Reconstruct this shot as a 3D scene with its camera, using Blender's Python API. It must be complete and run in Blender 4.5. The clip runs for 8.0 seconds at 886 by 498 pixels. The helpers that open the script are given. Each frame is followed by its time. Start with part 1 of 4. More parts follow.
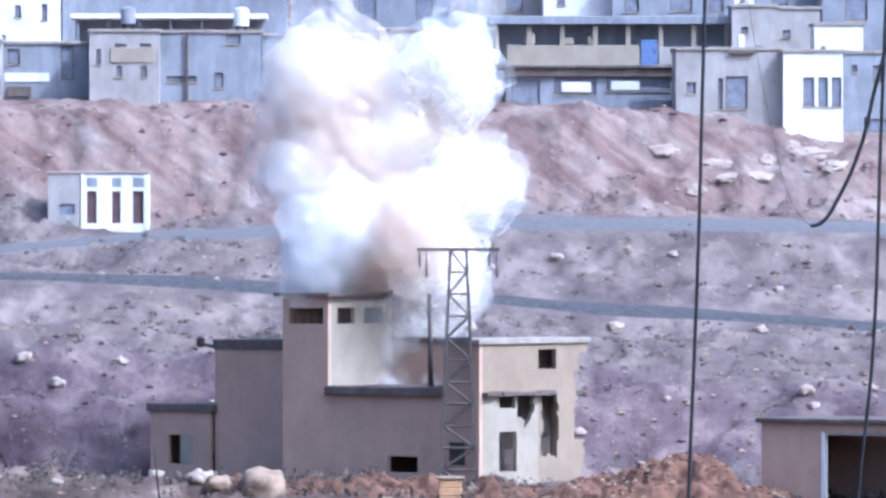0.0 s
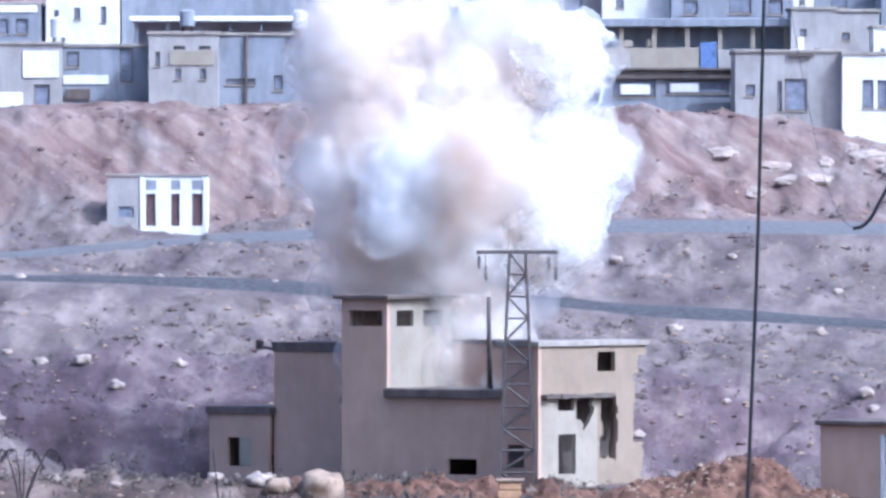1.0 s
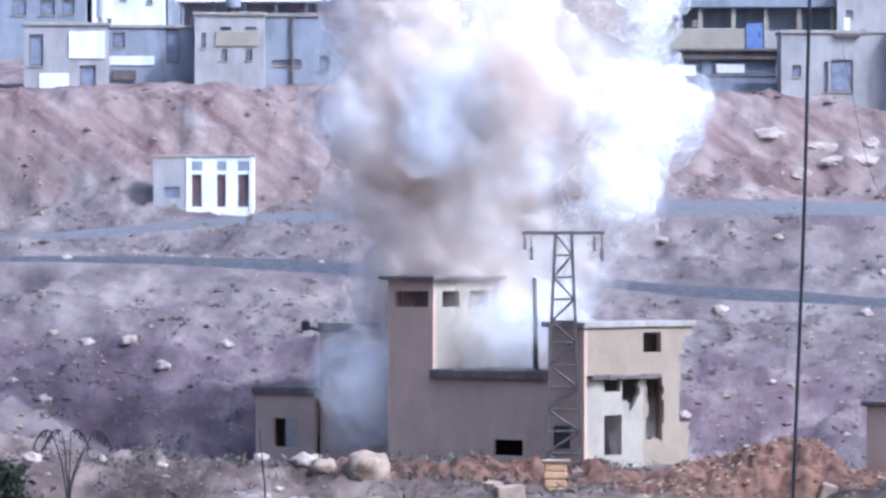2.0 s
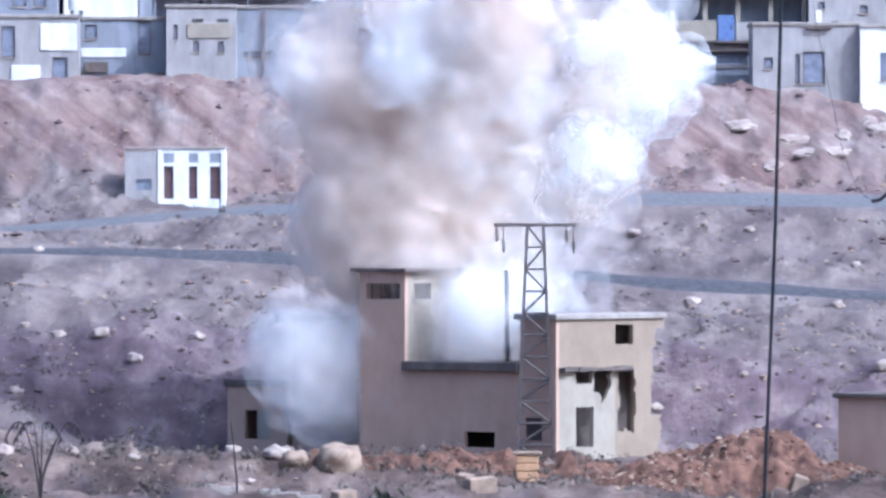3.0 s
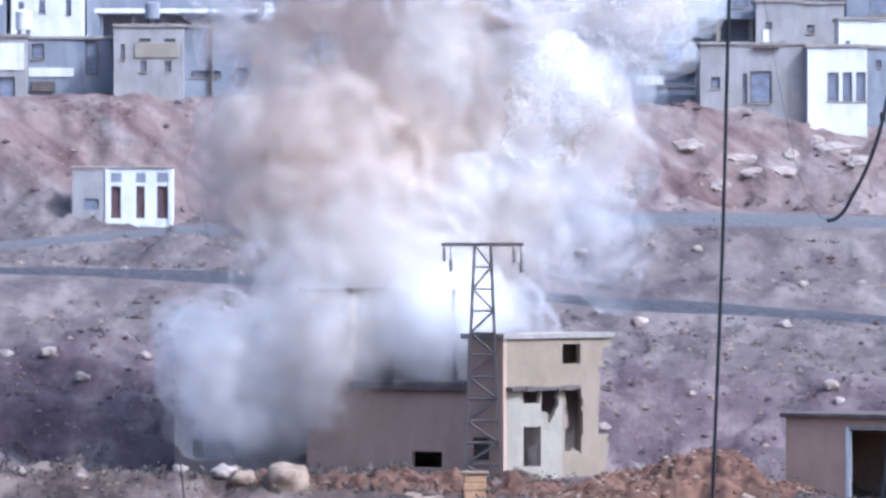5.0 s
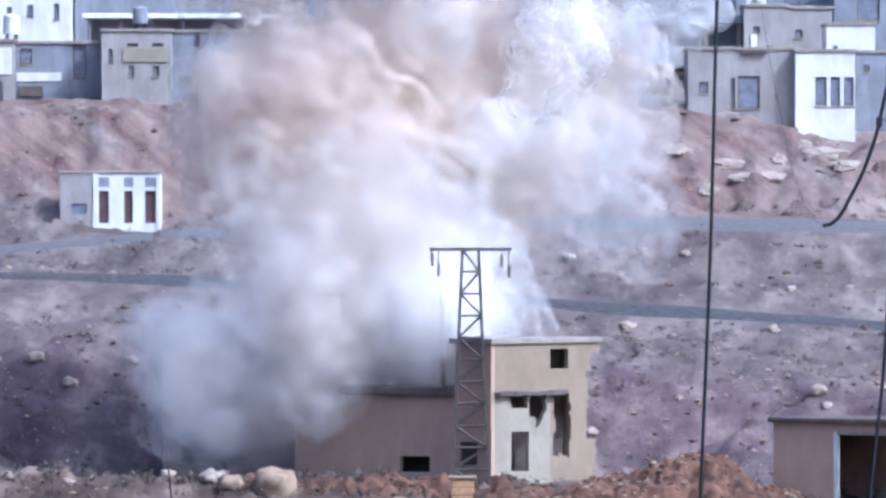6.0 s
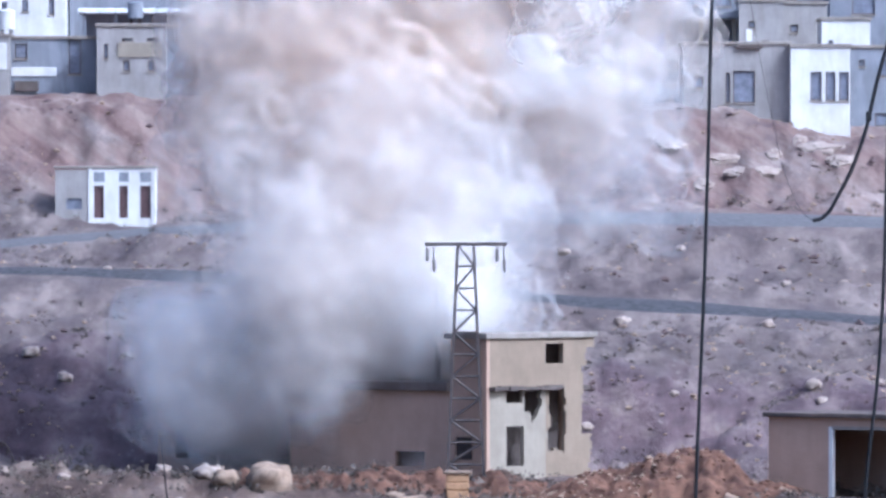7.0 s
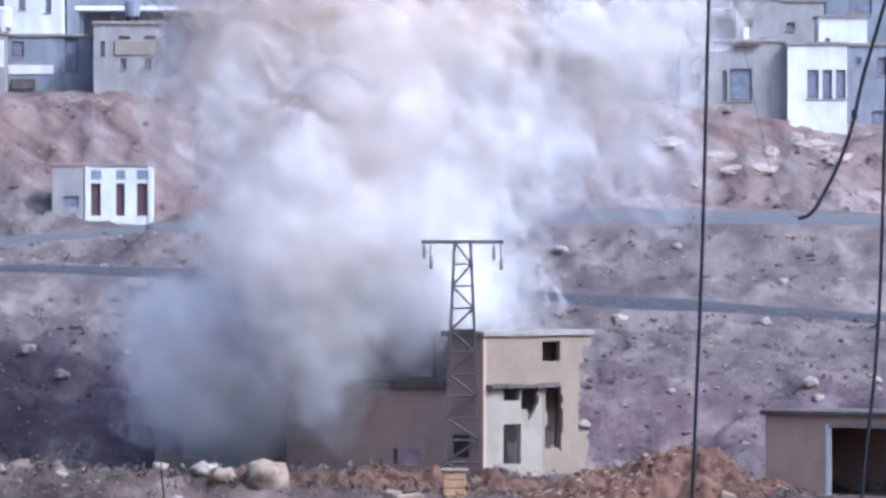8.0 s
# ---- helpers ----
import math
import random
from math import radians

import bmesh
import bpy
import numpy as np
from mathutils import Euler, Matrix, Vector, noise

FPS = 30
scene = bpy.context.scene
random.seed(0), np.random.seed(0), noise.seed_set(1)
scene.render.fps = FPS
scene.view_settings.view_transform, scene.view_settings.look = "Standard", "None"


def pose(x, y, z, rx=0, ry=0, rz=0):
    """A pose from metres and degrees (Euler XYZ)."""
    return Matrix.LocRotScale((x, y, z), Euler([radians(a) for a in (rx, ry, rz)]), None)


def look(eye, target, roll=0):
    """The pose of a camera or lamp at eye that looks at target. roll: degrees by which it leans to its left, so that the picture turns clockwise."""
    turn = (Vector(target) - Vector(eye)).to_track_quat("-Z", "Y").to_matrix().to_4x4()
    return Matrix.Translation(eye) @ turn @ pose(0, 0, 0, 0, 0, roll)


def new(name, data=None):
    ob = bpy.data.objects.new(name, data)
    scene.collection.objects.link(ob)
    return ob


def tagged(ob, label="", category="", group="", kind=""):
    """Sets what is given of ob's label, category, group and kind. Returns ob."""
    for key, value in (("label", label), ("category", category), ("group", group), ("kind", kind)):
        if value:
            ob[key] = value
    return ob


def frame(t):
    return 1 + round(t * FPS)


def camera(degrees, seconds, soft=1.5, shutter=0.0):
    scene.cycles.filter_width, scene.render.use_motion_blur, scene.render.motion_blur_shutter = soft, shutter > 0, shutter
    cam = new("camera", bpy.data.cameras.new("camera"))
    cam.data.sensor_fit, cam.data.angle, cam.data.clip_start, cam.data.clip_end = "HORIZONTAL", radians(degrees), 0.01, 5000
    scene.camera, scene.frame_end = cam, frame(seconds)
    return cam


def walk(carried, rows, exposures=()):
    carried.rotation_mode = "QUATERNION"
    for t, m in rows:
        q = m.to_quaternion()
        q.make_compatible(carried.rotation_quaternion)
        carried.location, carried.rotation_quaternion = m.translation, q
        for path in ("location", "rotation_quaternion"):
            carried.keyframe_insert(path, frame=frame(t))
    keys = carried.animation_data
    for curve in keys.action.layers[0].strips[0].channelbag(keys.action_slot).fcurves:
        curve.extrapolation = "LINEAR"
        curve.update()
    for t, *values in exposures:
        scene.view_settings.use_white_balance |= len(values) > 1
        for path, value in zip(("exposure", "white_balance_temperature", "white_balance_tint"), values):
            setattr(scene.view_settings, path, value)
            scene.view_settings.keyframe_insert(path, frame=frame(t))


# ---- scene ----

# camera on a hillside 450 m from the ruin, long lens
EYE = (0.0, 0.0, 14.0)
cam = camera(6.0, 8.0, soft=3.0)
PATH = [  # seconds, yaw, pitch
    (0.0, -0.400, -0.232), (0.5, -0.356, -0.188), (1.0, 0.0, -0.215), (1.5, 0.243, -0.295), (1.7, 0.324, -0.315),
    (2.8, 0.174, -0.399), (3.0, 0.121, -0.399), (3.5, -0.008, -0.357), (4.0, -0.113, -0.299), (4.5, -0.188, -0.274),
    (4.7, -0.207, -0.265), (5.8, -0.307, -0.272), (6.0, -0.318, -0.234), (6.5, -0.337, -0.280), (7.0, -0.351, -0.269),
    (7.5, -0.362, -0.259), (8.0, -0.372, -0.284)]
walk(cam, [(t, pose(*EYE, 90 + p, 0, y)) for t, y, p in PATH], [(0.0, 1.02, 4430, 11), (1.5, 0.93, 4440, 11), (3.5, 0.9, 4480, 11), (4.5, 0.8, 4500, 11), (8.0, 0.58, 4500, 11)])

# ---- light ----
SUN_TO = Vector((0.57, -0.42, 0.74)).normalized()
world = bpy.data.worlds.new("sky")
scene.world = world
world.use_nodes = True
wn = world.node_tree.nodes
sky = wn.new("ShaderNodeTexSky")
sky.sky_type, sky.sun_disc = "NISHITA", False
sky.sun_elevation = math.asin(SUN_TO.z)
sky.sun_rotation = math.atan2(SUN_TO.x, SUN_TO.y)
sky.dust_density, sky.ozone_density = 8.0, 0.6
wn["Background"].inputs["Strength"].default_value = 0.15
world.node_tree.links.new(sky.outputs[0], wn["Background"].inputs["Color"])
sun_data = bpy.data.lights.new("sun", "SUN")
sun_data.energy, sun_data.angle, sun_data.color = 2.0, radians(0.5), (1.0, 0.91, 0.80)
sun = new("sun", sun_data)
sun.matrix_world = look(SUN_TO * 200, (0, 0, 0))
scene.cycles.transparent_max_bounces = 128
scene.cycles.max_bounces, scene.cycles.diffuse_bounces, scene.cycles.transmission_bounces = 10, 8, 8


# ---- materials ----
def material(name, rough=0.9, metal=0.0):
    m = bpy.data.materials.new(name)
    m.use_nodes = True
    b = m.node_tree.nodes["Principled BSDF"]
    b.inputs["Roughness"].default_value, b.inputs["Metallic"].default_value = rough, metal
    b.inputs["Specular IOR Level"].default_value = 0.06 if rough > 0.85 else 0.3
    return m, m.node_tree.nodes, m.node_tree.links, b


def noise_node(n, l, coord, scale, detail=6.0, rough=0.6, stretch=None):
    tex = n.new("ShaderNodeTexNoise")
    tex.inputs["Scale"].default_value, tex.inputs["Detail"].default_value = scale, detail
    tex.inputs["Roughness"].default_value = rough
    if stretch:
        mp = n.new("ShaderNodeMapping")
        mp.inputs["Scale"].default_value = stretch
        l.new(coord, mp.inputs["Vector"])
        coord = mp.outputs[0]
    l.new(coord, tex.inputs["Vector"])
    return tex.outputs["Fac"]


def ramp(n, l, fac, stops):
    r = n.new("ShaderNodeValToRGB")
    e = r.color_ramp.elements
    while len(e) < len(stops):
        e.new(0.5)
    for el, (p, c) in zip(e, stops):
        el.position, el.color = p, (*c, 1) if len(c) == 3 else c
    l.new(fac, r.inputs["Fac"])
    return r.outputs["Color"]


def mix(n, l, fac, a, b, blend="MIX"):
    x = n.new("ShaderNodeMix")
    x.data_type, x.blend_type = "RGBA", blend
    for sock, val in ((x.inputs[0], fac), (x.inputs[6], a), (x.inputs[7], b)):
        if isinstance(val, (int, float)):
            sock.default_value = val
        elif isinstance(val, tuple):
            sock.default_value = (*val, 1)
        else:
            l.new(val, sock)
    return x.outputs[2]


def bump(n, l, b, fac, strength, dist):
    k = n.new("ShaderNodeBump")
    k.inputs["Strength"].default_value, k.inputs["Distance"].default_value = strength, dist
    l.new(fac, k.inputs["Height"])
    l.new(k.outputs[0], b.inputs["Normal"])


def plaster(name, light, dark, scale=0.5, streaks=0.5, rough=0.9):
    """Weathered plaster or concrete: blotches, rain streaks, fine grain."""
    m, n, l, b = material(name, rough)
    c = n.new("ShaderNodeNewGeometry").outputs["Position"]
    blot = noise_node(n, l, c, scale, 7.0, 0.65)
    streak = noise_node(n, l, c, 1.0, 4.0, 0.6, (1.3, 1.3, 0.3))
    col = ramp(n, l, blot, [(0.35, dark), (0.62, light)])
    s = ramp(n, l, streak, [(0.42, (0.55, 0.53, 0.5)), (0.58, (1, 1, 1))])
    col = mix(n, l, streaks, col, s, "MULTIPLY")
    l.new(col, b.inputs["Base Color"])
    bump(n, l, b, noise_node(n, l, c, 5.0, 5.0), 0.5, 0.04)
    return m


def plain(name, colour, rough=0.7, metal=0.0, vary=0.25):
    m, n, l, b = material(name, rough, metal)
    c = n.new("ShaderNodeNewGeometry").outputs["Position"]
    f = noise_node(n, l, c, 2.5, 5.0)
    lo = tuple(v * (1 - vary) for v in colour)
    hi = tuple(min(1, v * (1 + vary)) for v in colour)
    l.new(ramp(n, l, f, [(0.3, lo), (0.7, hi)]), b.inputs["Base Color"])
    return m


def earth(name):
    """Stony soil: grey-pink marl, red clay on the scarp, pale limestone, dry scrub."""
    m, n, l, b = material(name, 0.95)
    c = n.new("ShaderNodeNewGeometry").outputs["Position"]
    big = noise_node(n, l, c, 0.09, 6.0, 0.6, (1.0, 0.4, 1.0))
    mid = noise_node(n, l, c, 0.30, 8.0, 0.62, (1.0, 0.25, 1.3))
    fine = noise_node(n, l, c, 1.5, 8.0, 0.7, (1.0, 0.35, 1.2))
    marl = ramp(n, l, mid, [(0.36, (0.100, 0.080, 0.079)), (0.5, (0.152, 0.122, 0.113)), (0.64, (0.225, 0.184, 0.165))])
    # plum: soil colour with the shade of the lower banks painted in
    plum_shade = ramp(n, l, mid, [(0.36, (0.074, 0.053, 0.060)), (0.52, (0.122, 0.088, 0.095)), (0.66, (0.21, 0.164, 0.154))])
    tilt = n.new("ShaderNodeVectorRotate")
    tilt.rotation_type = "Y_AXIS"
    tilt.inputs["Angle"].default_value = radians(-38)
    l.new(c, tilt.inputs["Vector"])
    strata = noise_node(n, l, tilt.outputs[0], 0.28, 6.0, 0.6, (0.35, 0.5, 2.2))
    clay = ramp(n, l, strata, [(0.34, (0.115, 0.074, 0.068)), (0.45, (0.175, 0.122, 0.108)), (0.56, (0.225, 0.17, 0.148)), (0.68, (0.30, 0.25, 0.225))])
    sep = n.new("ShaderNodeSeparateXYZ")
    l.new(c, sep.inputs[0])
    # soils and the lower banks' painted shade lie in belts along the slope, with ragged borders
    wav = n.new("ShaderNodeMath")
    wav.operation = "MULTIPLY_ADD"
    l.new(big, wav.inputs[0])
    wav.inputs[1].default_value = 24.0
    slant = n.new("ShaderNodeMath")
    slant.operation = "MULTIPLY_ADD"
    slant.inputs[1].default_value = 0.25
    l.new(sep.outputs["X"], slant.inputs[0]), l.new(sep.outputs["Y"], slant.inputs[2])
    l.new(slant.outputs[0], wav.inputs[2])
    belt = n.new("ShaderNodeMapRange")
    belt.inputs["From Min"].default_value, belt.inputs["From Max"].default_value = 440.0 + 12, 580.0 + 12
    l.new(wav.outputs[0], belt.inputs["Value"])
    is_plum_shade = ramp(n, l, belt.outputs[0], [(0.165, (0, 0, 0)), (0.19, (1, 1, 1)), (0.29, (0.95, 0.95, 0.95)), (0.325, (0, 0, 0))])
    is_clay = ramp(n, l, belt.outputs[0], [(0.65, (0, 0, 0)), (0.70, (1, 1, 1))])
    col = mix(n, l, is_plum_shade, marl, plum_shade)
    col = mix(n, l, is_clay, col, clay)
    brown = ramp(n, l, mid, [(0.36, (0.05, 0.036, 0.032)), (0.5, (0.105, 0.075, 0.062)), (0.64, (0.21, 0.16, 0.13))])
    front = n.new("ShaderNodeMapRange")
    front.inputs["From Min"].default_value, front.inputs["From Max"].default_value = 468.0, 456.0
    l.new(wav.outputs[0], front.inputs["Value"])
    col = mix(n, l, front.outputs[0], col, brown)
    patch = ramp(n, l, noise_node(n, l, c, 0.8, 6.0, 0.7, (1.0, 0.25, 1.2)), [(0.36, (0.62, 0.60, 0.60)), (0.5, (1, 1, 1)), (0.66, (1.0, 0.97, 0.94))])
    col = mix(n, l, 0.4, col, patch, "MULTIPLY")
    scrub = ramp(n, l, noise_node(n, l, c, 0.35, 9.0, 0.72, (0.9, 0.25, 1.3)), [(0.52, (0, 0, 0)), (0.62, (1, 1, 1))])
    col = mix(n, l, mix(n, l, 0.4, (0, 0, 0), scrub), col, (0.12, 0.10, 0.105))
    lime = ramp(n, l, fine, [(0.61, (0, 0, 0)), (0.70, (1, 1, 1))])
    col = mix(n, l, mix(n, l, 0.22, (0, 0, 0), lime), col, (0.50, 0.45, 0.41))
    l.new(col, b.inputs["Base Color"])
    bump(n, l, b, fine, 0.8, 0.25)
    return m


def smoke_material(name, colour, opacity):
    """Smoke: light scatters off it and through it, and part of the view goes by; it is uneven inside."""
    m, n, l, b = material(name, 1.0)
    n.remove(b)
    c = n.new("ShaderNodeTexCoord").outputs["Object"]
    f = noise_node(n, l, c, 0.5, 2.0, 0.5)
    dif, tra, see = n.new("ShaderNodeBsdfDiffuse"), n.new("ShaderNodeBsdfTranslucent"), n.new("ShaderNodeBsdfTransparent")
    dif.inputs["Color"].default_value = tra.inputs["Color"].default_value = (*colour, 1)
    body, out = n.new("ShaderNodeMixShader"), n.new("ShaderNodeMixShader")
    body.inputs[0].default_value = 0.48
    l.new(dif.outputs[0], body.inputs[1]), l.new(tra.outputs[0], body.inputs[2])
    mr = n.new("ShaderNodeMapRange")
    mr.inputs["From Min"].default_value, mr.inputs["From Max"].default_value = 0.36, 0.64
    mr.inputs["To Min"].default_value, mr.inputs["To Max"].default_value = opacity * 0.15, opacity * 1.85
    l.new(f, mr.inputs["Value"])
    l.new(mr.outputs[0], out.inputs[0])
    l.new(see.outputs[0], out.inputs[1]), l.new(body.outputs[0], out.inputs[2])
    l.new(out.outputs[0], n["Material Output"].inputs["Surface"])
    return m


M_EARTH = earth("stony_earth")
M_ROAD = plain("dusty_asphalt", (0.13, 0.124, 0.126), 0.9, vary=0.2)
M_TRACK = plain("dark_track", (0.072, 0.069, 0.073), 0.9, vary=0.4)
# tan for shaded faces, with bounced warmth put into it; cream for sunlit ones
M_WALL = plaster("shaded_tan_stucco", (0.46, 0.325, 0.245), (0.39, 0.275, 0.205), 0.4, 0.10)
M_CREAM = plaster("sunlit_cream_stucco", (0.28, 0.222, 0.162), (0.23, 0.18, 0.132), 0.5, 0.08)
M_PALE = plaster("pale_stucco", (0.33, 0.288, 0.23), (0.265, 0.23, 0.185), 0.6, 0.12)
M_SLAB = plaster("dark_concrete", (0.165, 0.135, 0.12), (0.105, 0.088, 0.08), 0.8, 0.4)
M_LIGHTSLAB = plaster("light_concrete", (0.33, 0.295, 0.26), (0.25, 0.22, 0.195), 0.8, 0.3)
# grey house walls carry shade and blue haze in their colour, white ones sun
M_GREY = plaster("hazed_grey_blockwork", (0.275, 0.285, 0.32), (0.21, 0.22, 0.25), 0.35, 0.35)
M_TAN = plaster("sand_blockwork", (0.37, 0.345, 0.33), (0.29, 0.27, 0.262), 0.35, 0.3)
M_WHITE = plaster("white_stucco", (0.74, 0.73, 0.71), (0.60, 0.59, 0.58), 0.4, 0.25)
M_DARK = plain("dark_room", (0.035, 0.032, 0.04), 0.9)
# pane colour is lifted and blued: the air's haze is painted in
M_GLASS = plain("hazed_window", (0.19, 0.20, 0.245), 0.25)
M_STEEL = plain("rusty_steel", (0.075, 0.062, 0.058), 0.7, 0.3)
M_CABLE = plain("black_cable", (0.012, 0.012, 0.014), 0.6)
M_BLUE = plain("blue_paint", (0.12, 0.17, 0.33), 0.6)
M_ROCK = plaster("limestone", (0.34, 0.25, 0.18), (0.20, 0.15, 0.112), 1.6, 0.1)
M_LIMESTONE = plaster("bare_limestone", (0.36, 0.30, 0.255), (0.24, 0.185, 0.155), 1.3, 0.0)
M_CLAY = plaster("red_spoil", (0.165, 0.092, 0.062), (0.062, 0.036, 0.028), 1.1, 0.0)
M_TWIG = plain("dry_wood", (0.05, 0.04, 0.04), 0.9)
M_LEAF = plain("dry_scrub", (0.12, 0.10, 0.085), 0.9, vary=0.4)
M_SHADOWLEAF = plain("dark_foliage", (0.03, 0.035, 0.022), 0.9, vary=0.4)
M_CLOD = plaster("dull_clay", (0.14, 0.10, 0.092), (0.07, 0.05, 0.05), 1.1, 0.0)
M_ORANGE = plain("ochre_stone", (0.38, 0.235, 0.13), 0.9)
M_DOOR = plain("brown_door", (0.10, 0.06, 0.06), 0.6)
M_TIN = plain("white_sheet_metal", (0.82, 0.85, 0.9), 0.5)
# white stands for sunlit smoke; tan holds dust and the smoke's shaded side
M_SMOKE = [smoke_material("white_smoke", (0.97, 0.965, 0.96), 0.125), smoke_material("dusty_shaded_smoke", (0.93, 0.84, 0.75), 0.125),
           smoke_material("dense_white_smoke", (0.98, 0.975, 0.97), 0.17), smoke_material("dense_dusty_shaded_smoke", (0.89, 0.77, 0.66), 0.17),
           smoke_material("thin_pale_smoke", (0.985, 0.975, 0.965), 0.07), smoke_material("thin_dusty_shaded_smoke", (0.95, 0.905, 0.86), 0.07)]


# ---- mesh helpers ----
def part(name, bm, mat, parent=None, label="", smooth=False):
    me = bpy.data.meshes.new(name)
    bm.to_mesh(me)
    bm.free()
    me.materials.append(mat)
    if smooth:
        for p in me.polygons:
            p.use_smooth = True
    ob = new(name, me)
    if parent:
        ob.parent = parent
    if label:
        ob["label"] = label
    return ob


def thing(name, m, label, category, group="", kind=""):
    e = new(name)
    e.matrix_world = m
    return tagged(e, label, category, group, kind)


def add_box(bm, x0, x1, y0, y1, z0, z1, bevel=0.0):
    r = bmesh.ops.create_cube(bm, size=1.0, matrix=Matrix.Translation(((x0 + x1) / 2, (y0 + y1) / 2, (z0 + z1) / 2))
                              @ Matrix.Diagonal((x1 - x0, y1 - y0, z1 - z0, 1)))
    if bevel:
        es = {e for v in r["verts"] for e in v.link_edges}
        bmesh.ops.bevel(bm, geom=list(es), offset=bevel, segments=1, affect="EDGES")


def box(*a, bevel=0.0):
    bm = bmesh.new()
    add_box(bm, *a, bevel=bevel)
    return bm


def add_rod(bm, a, b, r, sides=6, r2=None):
    a, b = Vector(a), Vector(b)
    d = b - a
    bmesh.ops.create_cone(bm, cap_ends=True, segments=sides, radius1=r, radius2=r if r2 is None else r2, depth=d.length,
                          matrix=Matrix.Translation((a + b) / 2) @ d.to_track_quat("Z", "Y").to_matrix().to_4x4())


def wall(u0, u1, z0, z1, holes=(), thick=0.25, ragged=None, step=0.0):
    """A wall in the plane v = 0, its outer face towards -v, thick towards +v, with openings through it.
    holes: (u0, u1, z0, z1). ragged(u, z) is true where the wall has broken away."""
    us, zs = {u0, u1}, {z0, z1}
    for h in holes:
        us |= {min(max(h[0], u0), u1), min(max(h[1], u0), u1)}
        zs |= {min(max(h[2], z0), z1), min(max(h[3], z0), z1)}
    if step:
        us |= set(np.arange(u0, u1, step).tolist())
        zs |= set(np.arange(z0, z1, step).tolist())
    us, zs = sorted(us), sorted(zs)
    us = [a for i, a in enumerate(us) if i == 0 or a - us[i - 1] > 1e-4]
    zs = [a for i, a in enumerate(zs) if i == 0 or a - zs[i - 1] > 1e-4]

    def solid(i, k):
        if i < 0 or k < 0 or i >= len(us) - 1 or k >= len(zs) - 1:
            return False
        u, z = (us[i] + us[i + 1]) / 2, (zs[k] + zs[k + 1]) / 2
        if any(h[0] < u < h[1] and h[2] < z < h[3] for h in holes):
            return False
        return not (ragged and ragged(u, z))

    bm, made = bmesh.new(), {}

    def vert(i, k, back):
        key = (i, k, back)
        if key not in made:
            made[key] = bm.verts.new((us[i], thick if back else 0.0, zs[k]))
        return made[key]

    for i in range(len(us) - 1):
        for k in range(len(zs) - 1):
            if not solid(i, k):
                continue
            f = lambda a, c, back: vert(i + a, k + c, back)
            bm.faces.new((f(0, 0, 0), f(1, 0, 0), f(1, 1, 0), f(0, 1, 0)))
            bm.faces.new((f(0, 1, 1), f(1, 1, 1), f(1, 0, 1), f(0, 0, 1)))
            if not solid(i - 1, k):
                bm.faces.new((f(0, 0, 0), f(0, 1, 0), f(0, 1, 1), f(0, 0, 1)))
            if not solid(i + 1, k):
                bm.faces.new((f(1, 0, 1), f(1, 1, 1), f(1, 1, 0), f(1, 0, 0)))
            if not solid(i, k - 1):
                bm.faces.new((f(0, 0, 1), f(1, 0, 1), f(1, 0, 0), f(0, 0, 0)))
            if not solid(i, k + 1):
                bm.faces.new((f(0, 1, 0), f(1, 1, 0), f(1, 1, 1), f(0, 1, 1)))
    return bm


def placed(bm, m):
    bmesh.ops.transform(bm, matrix=m, verts=bm.verts)
    return bm


# ---- ground: one sheet from the camera's hill to the far ridge ----
PROFILE = [  # distance, height on the left, in the middle and on the right of the view
    (-3000, 8, 8, 8), (-20, 12.3, 12.3, 12.3), (10, 12.2, 12.2, 12.2), (60, 5, 5, 5), (200, -5, -5, -5), (400, -3.2, -3.2, -3.2),
    (430, -1.7, -1.8, -2.0), (445, -0.07, -0.37, -0.72), (455, 0.92, 0.01, -0.14), (465, 1.41, 1.10, 1.10),
    (470, 2.85, 2.69, 2.85), (480, 4.21, 4.53, 4.21), (490, 6.63, 6.96, 5.65), (498, 8.17, 7.68, 6.84), (502, 9.13, 8.53, 7.46),
    (508, 10.16, 9.42, 8.13), (516, 10.72, 11.07, 9.69), (524, 11.30, 12.77, 12.77), (531, 11.76, 13.72, 13.75),
    (538, 12.74, 13.89, 14.18), (541, 13.46, 14.54, 14.36), (550, 20.6, 20.6, 18.6), (554, 20.85, 20.9, 19.5),
    (600, 23.8, 24.2, 23.8), (680, 30.1, 30.6, 30.1), (760, 38.6, 38.6, 38.6), (900, 46, 46, 46), (5000, 60, 60, 60)]
PY = np.array([p[0] for p in PROFILE], float)
PL, PM, PR = (np.array([p[i] for p in PROFILE], float) for i in (1, 2, 3))


def base_height(x, y):
    """Height of the ground without its roughness."""
    u = max(-1.2, min(1.2, x / max(60.0, y) / 0.0524))
    s = lambda col: float(np.interp(y, PY, col))
    a, m, c = s(PL), s(PM), s(PR)
    return a * u * (u - 1) / 2 + m * (1 - u * u) + c * u * (u + 1) / 2


ROADS = [(524.0, 531.0), (502.0, 508.0)]


def track_shift(x):
    """The lower track climbs to the left."""
    return 1.7 - 0.15 * x


